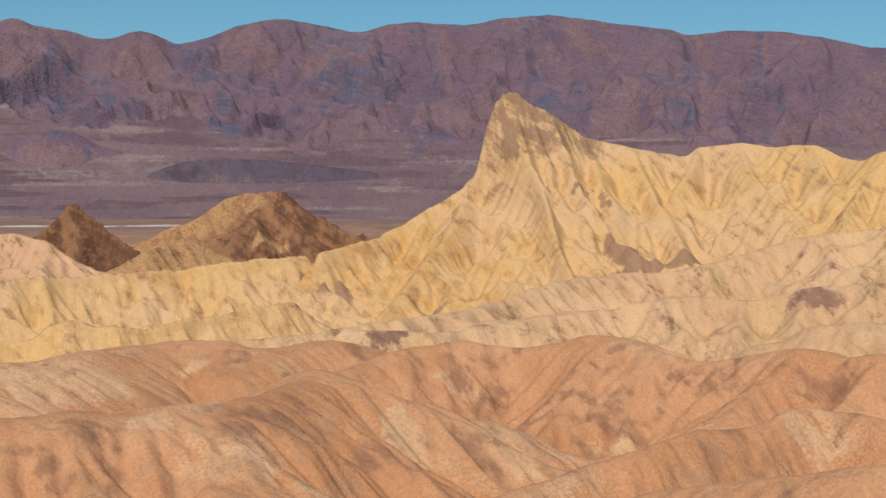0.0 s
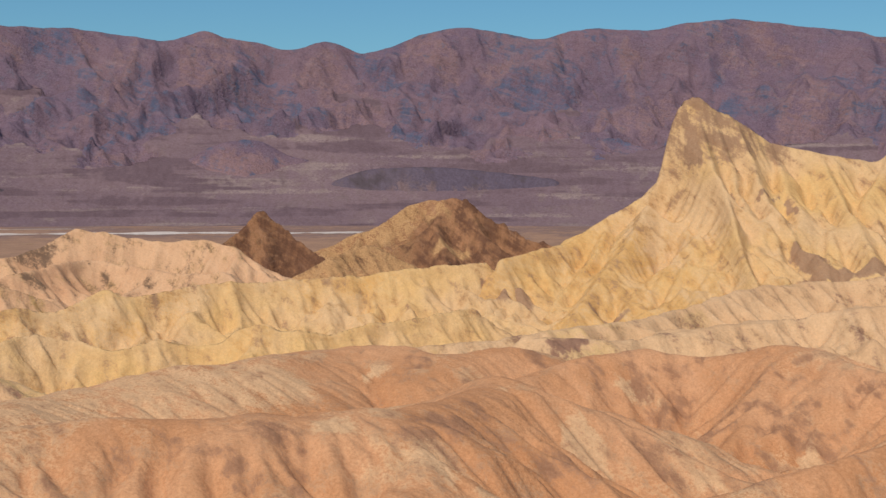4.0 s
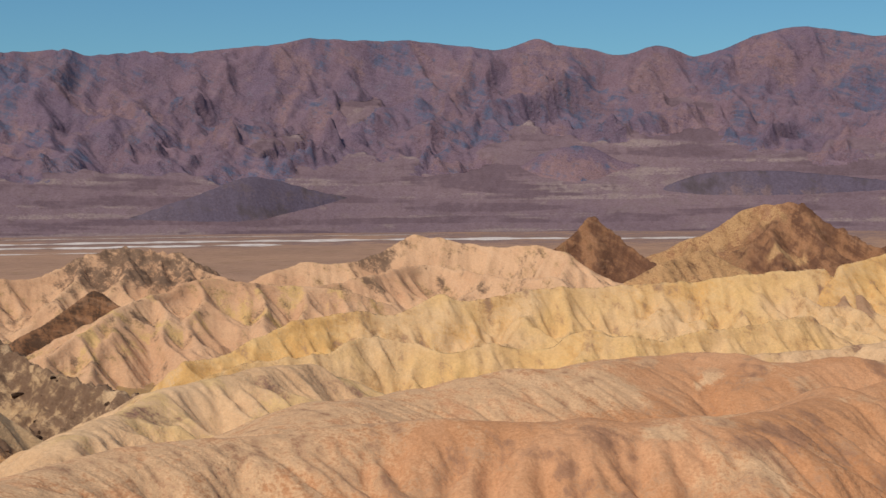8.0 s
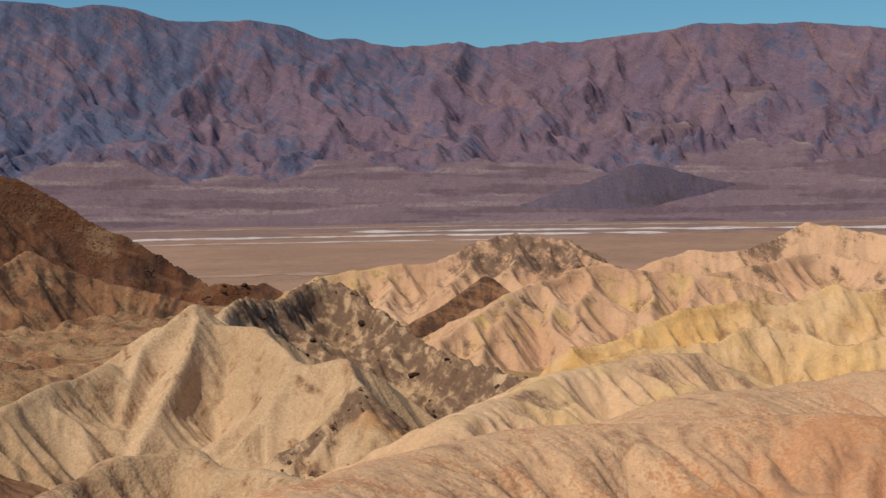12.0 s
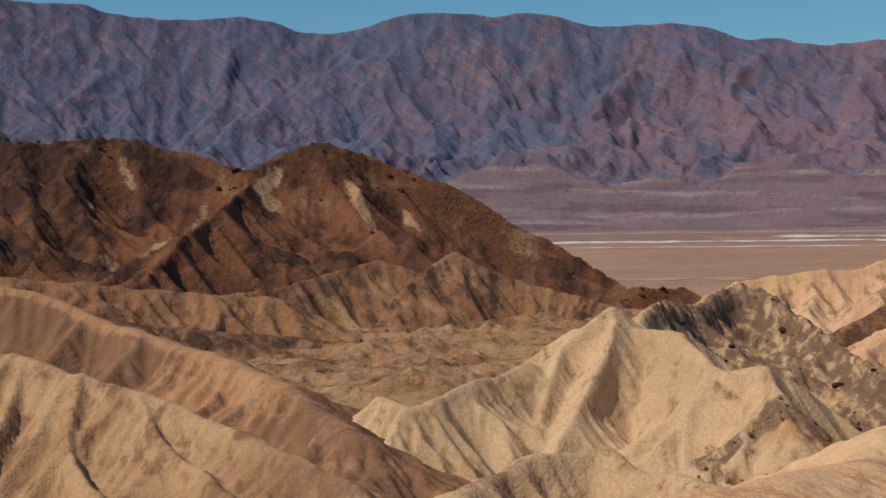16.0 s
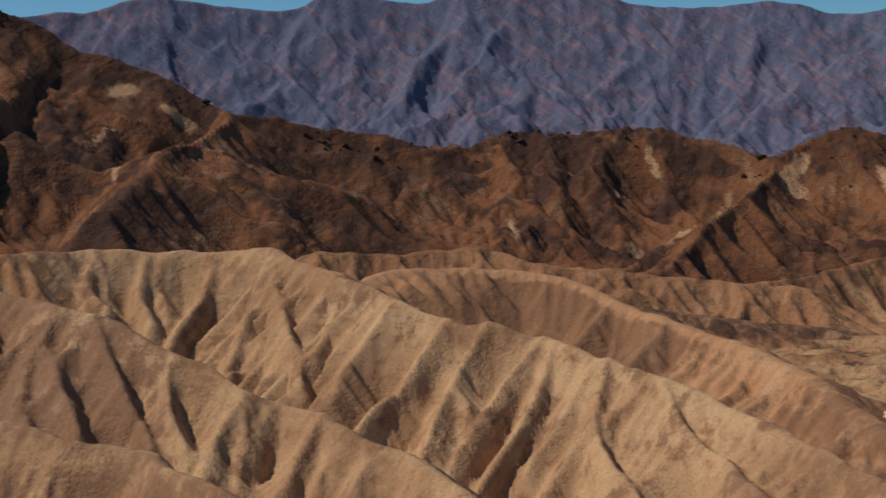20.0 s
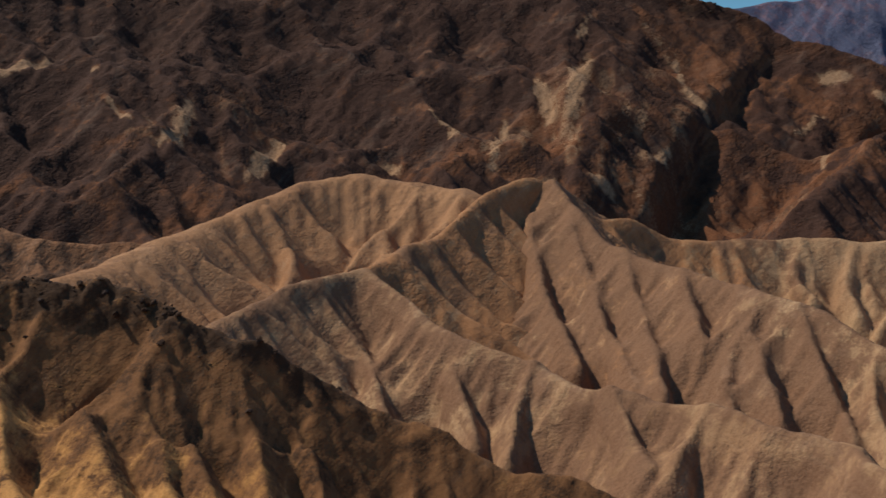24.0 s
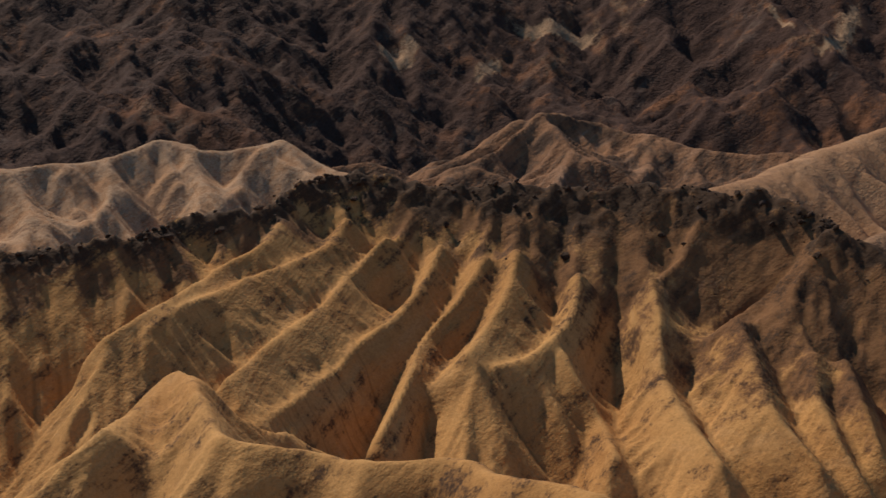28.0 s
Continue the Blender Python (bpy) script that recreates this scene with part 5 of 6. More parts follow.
wz = wz - 1.5 + inside * (1.0 + 6.0 * ridged(lean[0] / 34 + 0.4 * fbm(wx / 25, wy / 25, 3, 5), lean[1] / 24, 3, 6) + 0.4 * fbm(wx / 6, wy / 6, 3, 7))
wz, _ = erode(wx, wy, wz, inside, 25, 0.02, 30.0, 0.03, 1.2, None, 3.0)
wash_floor = sheet("dry_wash", wx, wy, wz, COCOA, flow=np.stack([wx, wy, wz], -1), rock=0.5 * smooth(0.1, 0.6, fbm(lean[0] / 40, lean[1] / 12, 4, 9)),
                   tint=np.clip(0.55 + 0.6 * fbm(lean[0] / 45, lean[1] / 14, 4, 8), 0, 1))
tagged(wash_floor, "hummocky yellow-brown floor of the dry wash", "wash", kind="structure")
BANK = dict(slopes=(0.45, 0.45), gully=(9, 0.25), round_top=1.0, foot=60)
tagged(hill("wash_bank", [line_of([
        (-546, 248.8, 61.6), (-531.5, 278.4, 57), (-519.5, 310, 53.1), (-498.7, 333.7, 49.3),
    ], slopes=(0.12, 0.2), gully=(30, 0.05), round_top=4), line_of([
        (-460.8, 241, 51.2), (-442.4, 263.6, 47.9), (-429.3, 284.5, 48.4), (-424, 301, 49.5), (-415.7, 320.7, 48.6), (-399.7, 348, 51.5),
    ], **BANK), line_of([
        (-476.8, 264, 48.4), (-463.9, 276.4, 46.2), (-446.9, 285, 44.5),
    ], **BANK), line_of([
        (-451, 268.8, 48.5), (-439.1, 278.5, 46.9), (-424.9, 285.7, 45.8), (-424.2, 300.8, 47.8),
    ], **BANK),
                          line_of([
        (-449.6, 308, 47.8), (-448.4, 318.4, 49.7), (-444.9, 326.7, 50.2), (-433.9, 334.8, 48.3),
    ], **BANK), line_of([
        (-508.3, 289.6, 49.6), (-504.3, 306.2, 49.1), (-494.3, 322.2, 47.7), (-482.3, 331.1, 46.6),
    ], **BANK), line_of([
        (-406.4, 255.4, 45.4), (-396.4, 267.1, 45.4), (-393.1, 278.9, 46.5), (-392.7, 293, 47.6),
    ], **BANK)], COCOA, reach=(60, 60), cell=0.13, foot=12, seed=27, bumps=(11, 1.4), seep=30,
            wear=0.5, steep=1.2, creep=0.03, masks=lambda x, y, z, s, d: dict(rock=0.75 * (s < 1000) * (1 - smooth(14, 26, d)), tint=(s >= 1000) * np.clip(0.75 + 0.5 * fbm(x / 18, y / 18, 3, 58), 0, 1))),
       "low yellow-brown banks in the dry wash", "bank")

# ---- tan ridges ----
RIB = dict(slopes=(0.72, 0.72), gully=(5, 0.07), round_top=0.5, foot=200)

def tan_masks(x, y, z, s, d):
    return dict(rock=0.6 * smooth(-0.2, 0.45, fbm(x / 16, y / 16, 4, 94)) * smooth(-0.4, 0.3, fbm(s / 6, d / 25, 3, 93)), tint=0.95 * (1 - smooth(-12, 22, y + 12 * fbm(x / 24, y / 24, 4, 95))) * smooth(-165, -195, x + 0.4 * y))


ARM = [(-206.9, -54.8, 104), (-190.5, -41.8, 98), (-176.3, -24.4, 93), (-162.8, -7.9, 91), (-150.9, 4.5, 90), (-130.8, 17.4, 87)]


def tan_dome_masks(x, y, z, s, d):
    """The low arm before the dome is browner than the dome itself."""
    out = tan_masks(x, y, z, s, d)
    far, _, _, ax, ay = nearest(x, y, spline(ARM))
    arm = smooth(45, 25, far) * (np.hypot(x, y) < np.hypot(ax, ay) + 1.0)
    out["rock"] = np.maximum(out["rock"], arm * (0.6 + 0.35 * fbm(x / 10, y / 10, 4, 116)))
    out["tint"] = out["tint"] * (1 - arm)
    return out


def tan_low_masks(x, y, z, s, d):
    out = tan_masks(x, y, z, s, d)
    # brown upper face; the dark of its shadow side is painted in too
    brown = np.where(s < 1000, 1 - smooth(70, 105, s), (s < 7000) * 1.0)
    out["rock"] = np.maximum(out["rock"], brown * (0.9 + 0.35 * fbm(x / 12, y / 12, 3, 98)))
    return out


tagged(hill("round_hill", [line_of([
        (-283, 63.4, 96.5), (-290.8, 73.8, 97.9), (-292.4, 86.7, 97.6), (-288.7, 98.3, 96.9), (-282.3, 107.4, 95.4), (-273.7, 112.8, 92.6),
        (-266.4, 114.6, 90.1), (-252.7, 120.6, 87.5), (-239, 125.5, 84.6), (-226.4, 127.8, 82.2), (-214.4, 128.5, 80.5), (-203.6, 127.1, 78.2),
        (-190.3, 125.5, 75.8),
    ])] + offshoots([
        (-283, 63.4, 96.5), (-290.8, 73.8, 97.9), (-292.4, 86.7, 97.6), (-288.7, 98.3, 96.9), (-282.3, 107.4, 95.4), (-273.7, 112.8, 92.6),
        (-266.4, 114.6, 90.1), (-252.7, 120.6, 87.5), (-239, 125.5, 84.6), (-226.4, 127.8, 82.2), (-214.4, 128.5, 80.5), (-203.6, 127.1, 78.2),
        (-190.3, 125.5, 75.8),
    ], [(6, 10), (8, -6), (10, 10)], 0.42, 36, round_top=2), TERRACOTTA, reach=(70, 30), cell=0.15, slopes=(0.5, 0.6), foot=38, round_top=4, gully=(10, 0.12), slant=-0.3,
            seed=28, masks=lambda x, y, z, s, d: dict(tint=0.8 * smooth(95, 120, s) * smooth(-0.3, 0.3, fbm(s / 5, d / 18, 4, 110)), rock=np.maximum(mottle(s, d, 4, 18, 0.6, 111) * smooth(90, 112, s), 0.85 * smooth(112, 126, s)) + 1.3 * smooth(10, 30, s) * (1 - smooth(80, 105, s)) * smooth(1.5, 4, d) * (1 - smooth(20, 32, d))), bumps=(13, 1.2), wear=0.6, seep=22, steep=0.82, creep=0.012, steps=34), "smooth rounded brown hill with a ribbed tail", "hill")
tagged(hill("tan_ridge", [line_of([
        (-186.8, -96, 104.2), (-200.9, -94.5, 106.1), (-217.3, -92, 109), (-229.1, -89.6, 110.9), (-243.8, -84.3, 115.1), (-256.6, -77.4, 118.7),
        (-260.8, -69.7, 119.2), (-260.2, -64.1, 118.2), (-258, -56, 116.6), (-255.5, -49.8, 116.2),
    ])] + offshoots([
        (-186.8, -96, 104.2), (-200.9, -94.5, 106.1), (-217.3, -92, 109), (-229.1, -89.6, 110.9), (-243.8, -84.3, 115.1), (-256.6, -77.4, 118.7),
        (-260.8, -69.7, 119.2), (-260.2, -64.1, 118.2), (-258, -56, 116.6), (-255.5, -49.8, 116.2),
    ], [(2, 20), (4, 12), (6, 10), (7, -14)], 0.52, 45, round_top=3), TERRACOTTA, reach=(70, 30), cell=0.15, slopes=(0.64, 0.6), foot=60, round_top=5, gully=(11, 0.09), slant=0.3,
            seed=29, masks=lambda x, y, z, s, d: dict(rock=0.12 + 0.3 * fbm(x / 20, y / 20, 3, 97)), bumps=(12, 0.6), wear=0.6, seep=22, steep=0.82, creep=0.012, steps=34), "smooth domed tan hill with fine gullies", "hill")
tagged(hill("tan_ridge", [line_of([
        (-177.3, -68.2, 99.3), (-189.1, -65, 101.5), (-199, -60.5, 103.3), (-208.8, -55.3, 104.2), (-217.9, -52.1, 106.9), (-229, -48, 108.8),
        (-242.1, -43.6, 114.6), (-251, -39.1, 117.2), (-253.5, -35.4, 117.5), (-256.2, -30.8, 114.7), (-256.8, -24.9, 110), (-259.3, -19.1, 109.6),
        (-261.7, -13.3, 106.6), (-263.9, -5.4, 105.7), (-269.8, 10, 105.5), (-268.8, 25.9, 104.5), (-265.8, 34.1, 104.4), (-258.6, 42.3, 104.9),
        (-251, 45, 102.8), (-239.6, 51.3, 100.6),
    ]), line_of([
        (-206.9, -54.8, 104.3), (-198.4, -47.6, 100.8), (-190.5, -41.8, 97.8), (-184.5, -36, 95.7), (-179.8, -28.5, 94), (-176.3, -24.4, 93),
        (-169, -18.1, 91.3), (-166.5, -12.6, 91), (-162.8, -7.9, 90.7), (-160, -3.5, 91.1), (-155, 0.7, 90.4), (-150.9, 4.5, 89.6),
        (-145.6, 10.4, 89.2), (-139.5, 12.1, 87.9), (-130.8, 17.4, 87.2),
    ], slopes=(0.75, 0.7))] + [line_of(points, **RIB) for points in (
    [
        (-257.8, 41.2, 104.3), (-247.4, 37.8, 98.2), (-237.5, 33.2, 91.8), (-227.9, 29.8, 86.4),
    ], [
        (-254.9, 41.7, 103.2), (-238, 40.6, 95.3), (-223.9, 40.2, 89.2), (-215.5, 39.4, 84.9),
    ], [
        (-264.7, 32.2, 103.7), (-253.8, 28.6, 97.1), (-245.6, 22.5, 91.5),
    ], [
        (-267.5, 20.2, 104), (-258.4, 18.3, 98.8), (-248.7, 19.4, 93.3),
    ], [
        (-269.2, 10.8, 105.4), (-259.3, 9.1, 100.1), (-252.7, 12.3, 96.3),
    ], [
        (-241.3, 49.1, 100.5), (-230.2, 47.6, 94.7), (-221.7, 42.9, 89.3),
    ], [
        (-238.3, 57.1, 98), (-227.3, 53.3, 92.9), (-217.4, 46, 87), (-210.1, 42.1, 82.6),
    ], [
        (-236.2, 63.7, 94.5), (-221.7, 57.7, 88.7), (-211.1, 50.5, 83.4), (-204.3, 44.1, 79.6),
    ], [
        (-177.6, -25.9, 94), (-169.4, -26.6, 89), (-160.5, -26.4, 84.7),
    ], [
        (-186.3, -38.7, 96.4), (-175.6, -35.1, 90.5), (-165.3, -31.3, 85.3),
    ], [
        (-159.4, -3.8, 90.9), (-154.5, -6, 88.1), (-149.6, -7.4, 85.4),
    ], [
        (-167.5, -15.3, 92), (-160.5, -12.6, 88.5), (-151.9, -9.6, 85.6),
    ], [
        (-195.7, -54.2, 96.8), (-183.5, -48.6, 91.9), (-172.8, -43.7, 87.5),
    ], [
        (-182.2, -38.4, 93.7), (-173, -33.7, 89.2), (-165.8, -31, 85.6),
    ])], TAN, reach=(70, 30), cell=0.15,
            slopes=(0.6, 0.6), foot=60, round_top=1.2, gully=(9, 0.17), slant=-0.12, guard=(1.6, 5.0), seed=30, masks=tan_dome_masks, bumps=(15, 0.8), wear=0.6, seep=22, steep=0.82, creep=0.012, steps=34),
       "long tan clay ridge fluted by deep gullies", "ridge")
tan_front = tagged(hill("tan_ridge", [line_of([
        (-258.6, 42.2, 103.9), (-243.4, 47.6, 101.6), (-232, 52.9, 99.5), (-220.6, 57.6, 96.3), (-212.1, 65.4, 93.3), (-210.1, 68.5, 93.6),
        (-204.7, 74.9, 91.5), (-194.6, 79, 89.7), (-176, 86.3, 86.4), (-157.9, 90.5, 82.8), (-140.3, 92.4, 79.9),
    ])] + [line_of(points, **RIB) for points in (
    [
        (-214.1, 62.6, 94.2), (-210.5, 57.4, 90.6), (-207.1, 53.3, 87.3), (-203.1, 47.8, 83.6), (-199.2, 43.1, 80.4),
    ], [
        (-209.6, 67.7, 93.4), (-205.7, 62.7, 89.4), (-199, 57, 84.3), (-191, 51.6, 78.6), (-185.1, 48.7, 75.2),
    ], [
        (-204.5, 75.1, 91.8), (-200.8, 68.7, 88.1), (-196, 62.9, 83.4), (-191.1, 57, 78.1), (-185.9, 52, 73.9),
    ], [
        (-202.1, 75.6, 91.1), (-193.7, 69.6, 84.8), (-187.3, 62.5, 79), (-181.3, 56.3, 74.4),
    ], [
        (-191.4, 79.9, 89.3), (-182.1, 74.1, 82.8), (-173.4, 72.1, 78.9), (-162.9, 72.2, 75.6),
    ], [
        (-180.5, 83.8, 87), (-169.5, 81.9, 82.5), (-160.4, 82.2, 80.2), (-148.7, 82.1, 77.4),
    ])], TAN, reach=(70, 25), cell=0.16, slopes=(0.6, 0.6), foot=60, round_top=0.8, gully=(9, 0.17), slant=-0.12, guard=(1.6, 5.0),
            seed=31, masks=tan_masks, bumps=(15, 0.8), wear=0.6, seep=22, steep=0.82, creep=0.012, steps=34), "tan clay ridge with sharp parallel spurs", "ridge")
tagged(hill("tan_ridge", [line_of([
        (-253.9, -32.7, 117.4), (-238.7, -25.2, 110.7), (-229.1, -19.8, 106.1), (-215.8, -8.4, 102.9), (-206, 0.9, 100.6), (-200, 3, 100.6),
        (-193.7, 10.1, 98.8), (-185.3, 15.9, 95.1), (-179.8, 21, 93.2), (-174.3, 24.4, 90.8), (-172.6, 28.9, 89), (-167, 32, 88.5),
        (-158.1, 35.5, 86.6), (-152, 39.2, 85.8), (-141.6, 43.1, 82.7),
    ])] + [line_of(points, **RIB) for points in (
    [
        (-226.7, -18, 105.7), (-206.2, -13.5, 96.5), (-184.8, -9.5, 89.5),
    ], [
        (-215.2, -8.7, 102.8), (-195.7, -5.1, 95.6), (-180.6, -1.4, 88.3),
    ], [
        (-206.6, -0.2, 100.9), (-186.6, 2.4, 93.3), (-174.5, 4.8, 86.9),
    ], [
        (-194.9, 7.5, 99.1), (-181.9, 10.3, 92), (-170.1, 12.8, 85.9),
    ], [
        (-240.9, -28.4, 111.1), (-220.3, -22.5, 100.9), (-201.9, -17.4, 93.1), (-190.1, -13.9, 89.7),
    ], [
        (-253.2, -36.7, 115.2), (-238.5, -34.4, 107.6), (-218, -28.4, 97.8), (-200.1, -22.4, 91.1),
    ], [
        (-173, 23.6, 90.2), (-167.4, 20, 86.4), (-160.8, 17.7, 83),
    ], [
        (-171.6, 27.8, 88.7), (-166.2, 23.4, 85.1), (-160.4, 21.2, 82),
    ], [
        (-165.8, 32.6, 88.6), (-159.7, 28.3, 84.4), (-155.3, 25.8, 82.2),
    ], [
        (-183.1, 16.3, 94.2), (-175.5, 15.5, 89.4), (-165.8, 16.4, 85.1),
    ])], TAN, reach=(60, 20), cell=0.16, slopes=(0.6, 0.6), foot=60, round_top=0.8, gully=(7.5, 0.17), slant=-0.12, guard=(1.6, 5.0),
            seed=32, masks=tan_low_masks, rough=0.25, bumps=(12, 0.7), wear=0.6, seep=22, steep=0.82, creep=0.012, steps=34), "lower tan clay ridge with close spurs", "ridge")

# ---- dark capped ridge ----
CAP = [
        (-141.5, -11.4, 83.9), (-142, -17, 86), (-142.1, -23.3, 86.9), (-142.3, -28, 89.1), (-142.7, -31, 91), (-142.9, -34.6, 91.5),
        (-142.5, -39.9, 94.1), (-142.1, -44.7, 97.1), (-141.6, -49.4, 100), (-140.9, -54.2, 101.4), (-140.3, -58.4, 103.4), (-141.7, -57.7, 102.4),
        (-143.3, -61.6, 104.3), (-143.7, -65.8, 105.8), (-144.1, -69.4, 107), (-143, -71.7, 106.2), (-142.8, -76.6, 107), (-140.5, -82.7, 107.3),
        (-138.8, -85.5, 106.7), (-137.5, -89.3, 107.1), (-134.6, -93.6, 107.8), (-132.4, -98.5, 107.2), (-130, -103.2, 108), (-125.8, -109.8, 109.2),
        (-122.5, -112, 108.9), (-117.3, -113.2, 107.8), (-111.1, -112.3, 105.5), (-105.1, -115.3, 105.7), (-102.5, -117.6, 105.3), (-96.4, -114.9, 104),
        (-72.5, -125.6, 102.3),
    ]


def cap_masks(x, y, z, s, d):
    d, s, _, _, _ = nearest(x, y, spline(CAP))
    deep = 2.0 + 2.4 * smooth(50, 75, s) * (1 - smooth(95, 120, s))
    reach = deep * (1 + 0.9 * fbm(s / 6, s * 0, 4, 91))
    cap = (1 - smooth(reach * 0.6, reach * 1.3 + 0.6, d)) * smooth(5, 40, s)
    # brown band below the cap; on the shoulder it also paints in shade
    band = 4.5 + 15 * (1 - smooth(70, 112, s)) + 9 * (1 - smooth(35, 75, s))
    brown_band = (1 - smooth(0.25 * band, 1.15 * band, d + 5 * fbm(x / 5, y / 5, 4, 92)))
    return dict(rock=np.maximum(cap, brown_band * (0.06 + 0.22 * (1 - smooth(80, 110, s)))), tint=1.25 * brown_band)


CUT = dict(slopes=(0.78, 0.78), gully=(4, 0.08), round_top=0.35, foot=200)
capped = tagged(hill("capped_ridge", [
    line_of(CAP, slopes=(0.76, 0.8), gully=(7, 0.12)),
] + [line_of(points, **CUT) for points in ([
        (-112.4, -109.9, 104.6), (-105.8, -107.5, 102.3), (-100.4, -107.6, 100.8), (-89.9, -103.6, 98.6), (-82.1, -103.4, 96.5),
    ], [
        (-118.9, -106.4, 104.7), (-113.1, -104.5, 101.8), (-103.2, -103.8, 100.4), (-94.6, -102.6, 98.9), (-85.5, -101.6, 96.7),
    ], [
        (-119.6, -101.4, 102.6), (-113.3, -100.7, 99.2), (-102.9, -97.2, 96.5), (-97.2, -96.2, 94.9), (-86.9, -92.9, 92.6),
    ], [
        (-123.2, -96.4, 101.8), (-114, -93.1, 96.8), (-106.2, -92.5, 94.1), (-99.8, -91.2, 91.6), (-87.6, -88.3, 89.3), (-81.7, -86.7, 87.9),
    ], [
        (-123.2, -90.3, 100.5), (-116.3, -88.9, 96.8), (-111.3, -89.5, 93.6), (-103.6, -85.5, 90.9), (-95.8, -82.4, 87.4),
    ],
    [
        (-125.7, -87.6, 101.3), (-119, -84.5, 97.9), (-112.5, -82.6, 94.7), (-107.5, -81.4, 92.8),
    ], [
        (-127.2, -81, 99), (-120.8, -77.7, 95.1), (-112.7, -77.5, 92.3), (-106.6, -79.8, 90.6), (-102.6, -77.9, 86.5), (-96.7, -75, 84.5),
    ], [
        (-119.3, -79.2, 94.1), (-114, -73.4, 90.7), (-112.2, -69.5, 87), (-105.8, -63.9, 85.3),
    ], [
        (-129.7, -73.8, 98.4), (-122.7, -68.9, 94.2), (-118.3, -66.2, 90.6), (-111.9, -60.4, 88.5), (-106.9, -54.4, 86.1),
    ], [
        (-127.7, -62.9, 95.1), (-120.5, -57.6, 92), (-115.4, -53.5, 89), (-111.8, -47.7, 85.3),
    ],
    [
        (-125.3, -53.9, 92.6), (-120.3, -51.3, 89.4), (-116.1, -47.9, 86.9), (-113.8, -44.9, 84.7),
    ], [
        (-126.4, -51.2, 92.1), (-121, -47.4, 89.1), (-117.4, -44.5, 86.5),
    ], [
        (-133.6, -41.7, 90.4), (-129.3, -39.5, 87.2), (-124.7, -37.9, 84.6), (-121.1, -36.3, 82.6),
    ], [
        (-130.4, -46.2, 91.9), (-125.3, -43.9, 88.6), (-120.2, -41.6, 85.7),
    ])],
    OCHRE, reach=(75, 18), cell=0.16, foot=90, round_top=0.8, seed=34, rough=0.25, bumps=(6, 0.3), seep=12, wear=0.35, steep=1.0, creep=0.015, guard=(1.2, 5.0),
    lumps=0.8, masks=cap_masks, blend=1.4, depth=3), "ochre clay ridge with deep flutes under a black rock cap", "ridge")
tagged(hill("clay_spur", [line_of([
        (-61.8, -78.6, 94.4), (-69.4, -82.8, 94.7), (-75.3, -85.6, 95.9), (-69.4, -77.4, 96.1), (-66.1, -72.4, 95.5), (-62.8, -67.2, 95),
        (-63.2, -64.1, 94.7), (-64.7, -61.1, 94.6), (-64.4, -57, 94.5), (-66, -52, 95), (-65.4, -49.5, 95.2), (-63.5, -45.3, 95.3),
        (-61.2, -38, 95.8),
    ])] + offshoots([
        (-61.8, -78.6, 94.4), (-69.4, -82.8, 94.7), (-75.3, -85.6, 95.9), (-69.4, -77.4, 96.1), (-66.1, -72.4, 95.5), (-62.8, -67.2, 95),
        (-63.2, -64.1, 94.7), (-64.7, -61.1, 94.6), (-64.4, -57, 94.5), (-66, -52, 95), (-65.4, -49.5, 95.2), (-63.5, -45.3, 95.3),
        (-61.2, -38, 95.8),
    ], [(2, 25), (5, -20), (8, 15), (10, -15)], 0.5, 22, round_top=0.5), OCHRE, reach=(35, 20), cell=0.28, slopes=(0.6, 0.6), foot=40, round_top=0.8, gully=(9, 0.1), seed=37, rough=0.2,
            bumps=(6, 1.0), seep=8, steep=0.9), "sharp sunlit ochre spur below the capped ridge", "ridge")
tagged(hill("pale_hill", [line_of([
        (-136.8, -209.3, 106.5), (-146.3, -210.1, 109), (-156.3, -207.8, 109.5), (-165.7, -205.5, 110), (-175.9, -204.9, 113), (-180.3, -203.7, 112.8),
        (-182.8, -198.7, 111.1), (-188.1, -193.7, 110.9), (-194.8, -189.8, 112.3), (-195.5, -183.3, 109), (-194.4, -172.6, 105.9),
    ])] + offshoots([
        (-136.8, -209.3, 106.5), (-146.3, -210.1, 109), (-156.3, -207.8, 109.5), (-165.7, -205.5, 110), (-175.9, -204.9, 113), (-180.3, -203.7, 112.8),
        (-182.8, -198.7, 111.1), (-188.1, -193.7, 110.9), (-194.8, -189.8, 112.3), (-195.5, -183.3, 109), (-194.4, -172.6, 105.9),
    ], [(1, 10), (3, -8), (5, 10), (7, -10), (8, 12)], 0.4, 45), TERRACOTTA, reach=(70, 30), cell=0.16, slopes=(0.46, 0.6), foot=40, round_top=1.2, gully=(13, 0.12), guard=(0.5, 2.5),
            seed=35, bumps=(12, 1.6), wear=0.6, seep=22, steep=0.82, creep=0.012, steps=34, masks=lambda x, y, z, s, d: dict(tint=0.5 + 0 * x, rock=mottle(s, d, 6, 20, 0.4, 108))), "grey-tan fluted clay hill", "hill")
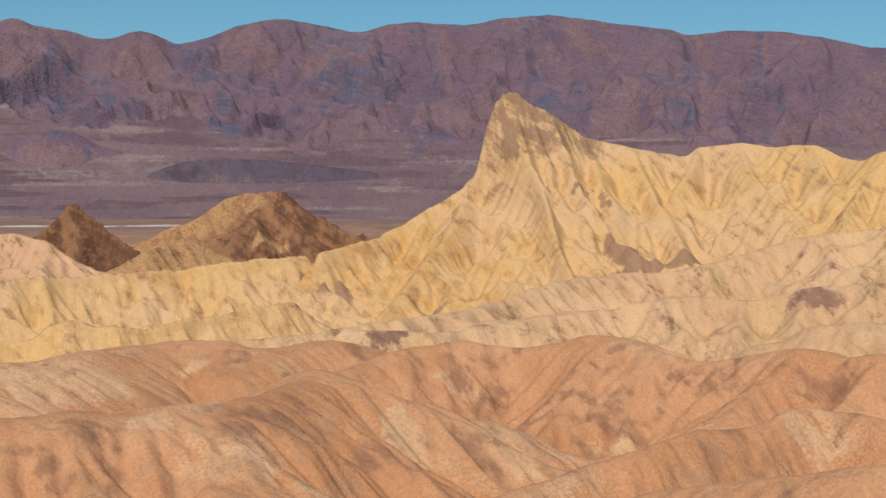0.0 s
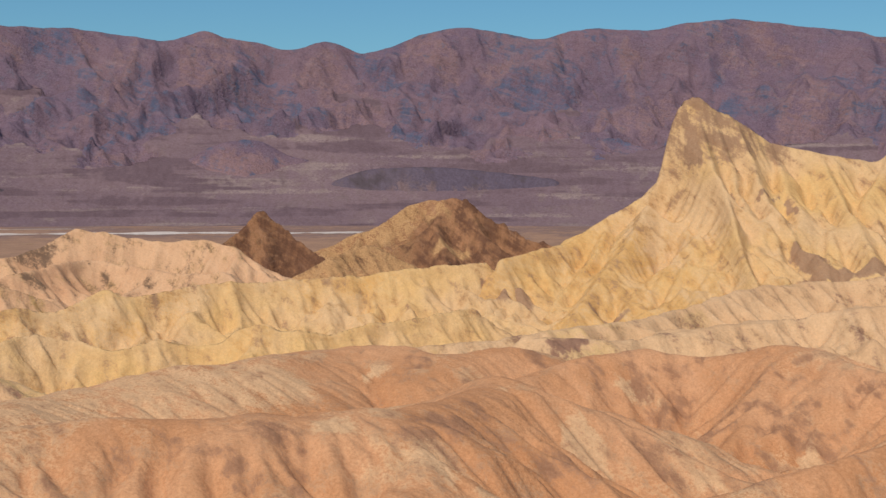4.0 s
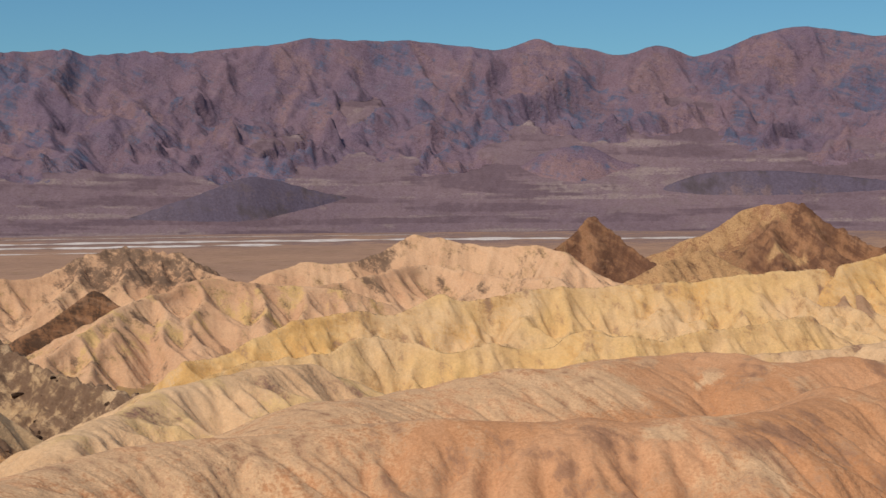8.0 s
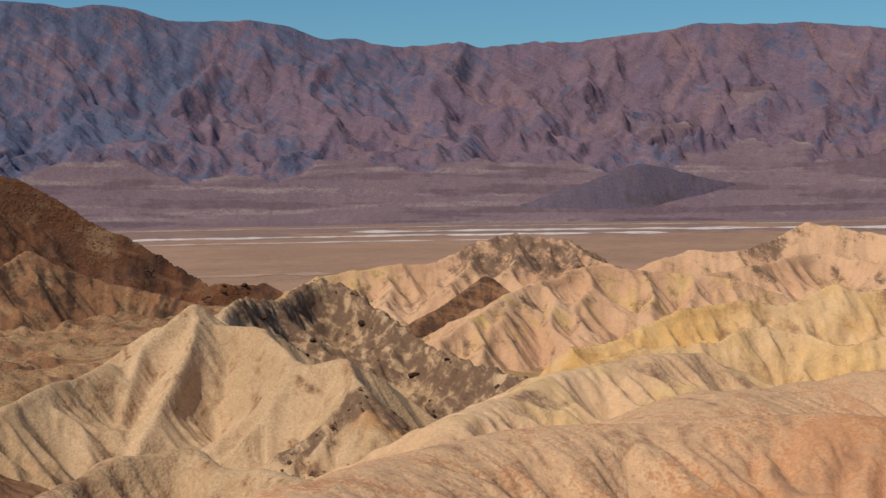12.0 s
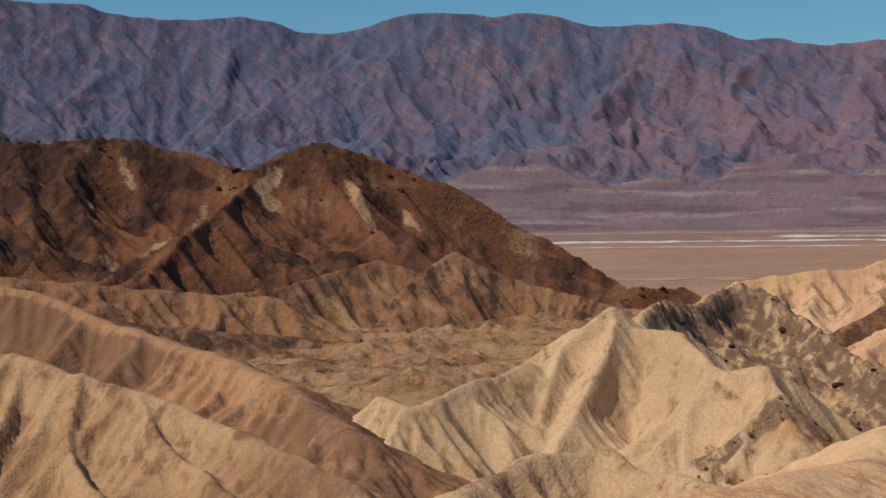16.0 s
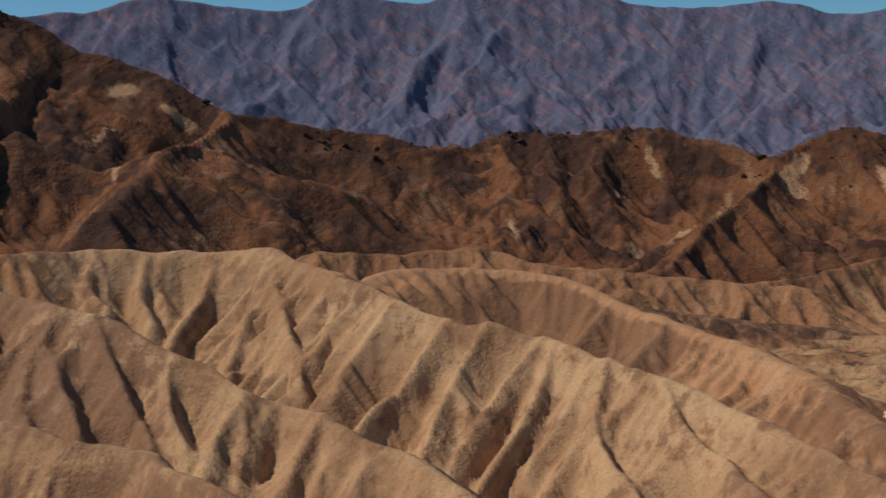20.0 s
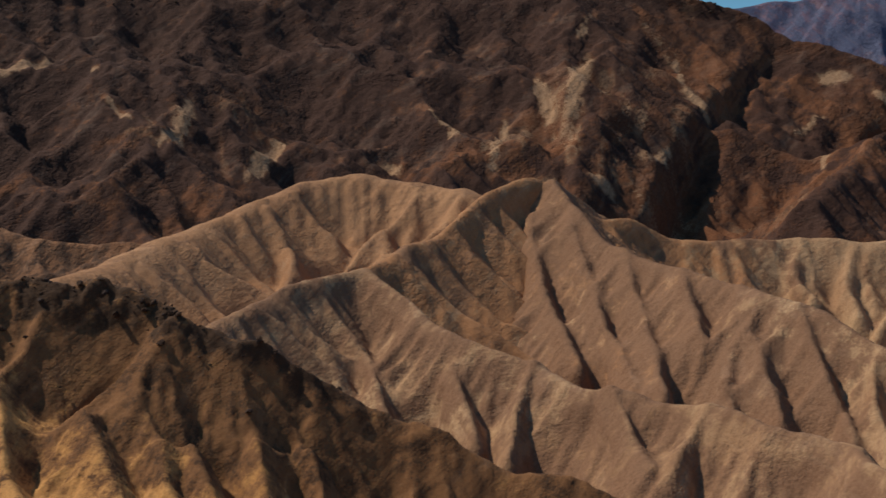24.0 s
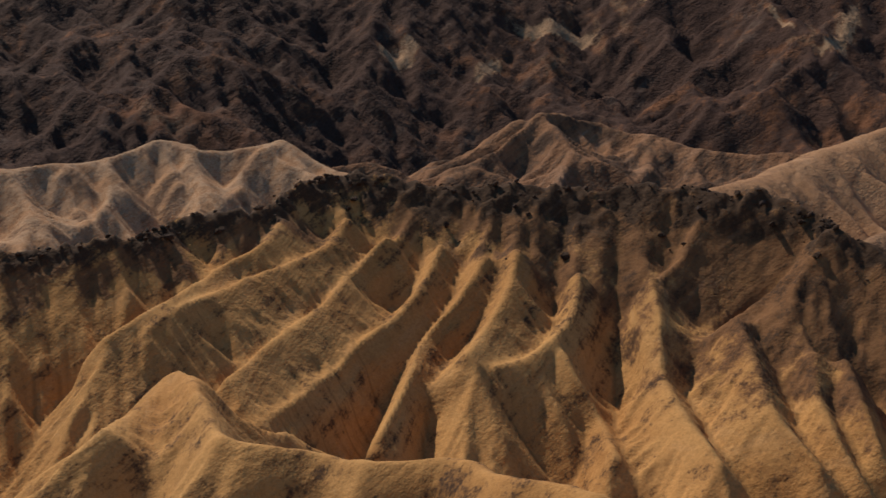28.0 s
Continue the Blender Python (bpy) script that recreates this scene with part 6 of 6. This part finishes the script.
tagged(hill("brown_foothill", [line_of([
        (-270.8, -252.1, 103.8), (-281.2, -243.6, 104.9), (-291.2, -234.7, 101.2), (-298.3, -228.9, 102.7), (-311.9, -225.7, 107.5), (-332.3, -222.7, 117.1),
        (-345, -212.1, 113.5), (-347.9, -197.5, 110), (-347, -178, 106), (-350.2, -159.9, 104.7), (-352.4, -142.3, 103.4),
    ])] + offshoots([
        (-270.8, -252.1, 103.8), (-281.2, -243.6, 104.9), (-291.2, -234.7, 101.2), (-298.3, -228.9, 102.7), (-311.9, -225.7, 107.5), (-332.3, -222.7, 117.1),
        (-345, -212.1, 113.5), (-347.9, -197.5, 110), (-347, -178, 106), (-350.2, -159.9, 104.7), (-352.4, -142.3, 103.4),
    ], [(1, 10), (3, -8), (5, 10), (7, -10), (9, 12)], 0.38, 70), COCOA, reach=(110, 30), cell=0.15, slopes=(0.44, 0.6), foot=40, round_top=1.5, gully=(16, 0.15),
            seed=36, masks=lambda x, y, z, s, d: dict(rock=0.3 + mottle(s, d, 14, 30, 0.35, 112)), rough=0.8, bumps=(18, 3), wear=0.6, seep=22, steep=0.82, creep=0.012, steps=34), "dim brown foothills below the mountain", "hill")

# ---- broken rock on the hills ----
def along_cap(x, y):
    d, s, _, _, _ = nearest(x, y, spline(CAP))
    return s, d


def cap_odds(x, y, z, s, d):
    s, d = along_cap(x, y)
    return np.exp(-(d / 1.2) ** 2) * smooth(20, 66, s) * (0.15 + smooth(0.0, 0.5, grad(s / 7, s * 0, 5)))


def debris_odds(x, y, z, s, d):
    s, d = along_cap(x, y)
    return np.exp(-(d / 8) ** 2) * smooth(20, 70, s) * (1 - smooth(95, 125, s))


rocks(capped, "rock", 300, (0.2, 0.75), cap_odds, "black cap rock", 1, flat=0.6)
rocks(capped, "stone", 130, (0.15, 0.7), debris_odds, "dark fallen stone", 2)
rocks(dark_ridge, "rock", 300, (0.3, 1.5), lambda x, y, z, s, d: masks_at(x, y, s, d) * smooth(-0.3, 0.5, fbm(x / 8, y / 8, 3, 78)), "dark broken rock", 3)
rocks(pale_cone, "stone", 90, (0.15, 0.6), lambda x, y, z, s, d: patches(x, y, [(-151, 180, 12, 2.0, 60), (-150, 168, 7, 3, 30)]), "brown stone in the gully", 4, RUBBLE)
rocks(dome, "rock", 90, (0.5, 1.8), lambda x, y, z, s, d: smooth(0.1, 0.6, fbm(x / 40, y / 40, 3, 70)) * smooth(4, 14, d) * (1 - smooth(60, 90, d)), "dark rock on the dome", 6, RUBBLE)
rocks(tan_front, "stone", 120, (0.15, 0.7), lambda x, y, z, s, d: smooth(12, 30, d) * smooth(0.2, 0.6, fbm(x / 7, y / 7, 3, 96)), "brown stone in the gully", 9, RUBBLE)
for mountain, seed in ((brown_a, 7), (brown_b, 8)):
    rocks(mountain, "crag", 160, (1.0, 3.6), lambda x, y, z, s, d: np.exp(-d / 9) * smooth(0.0, 0.4, fbm(x / 40, y / 40, 3, 79)) * (s < 900), "black crag on the crest", seed, flat=0.6)

finish_hills()
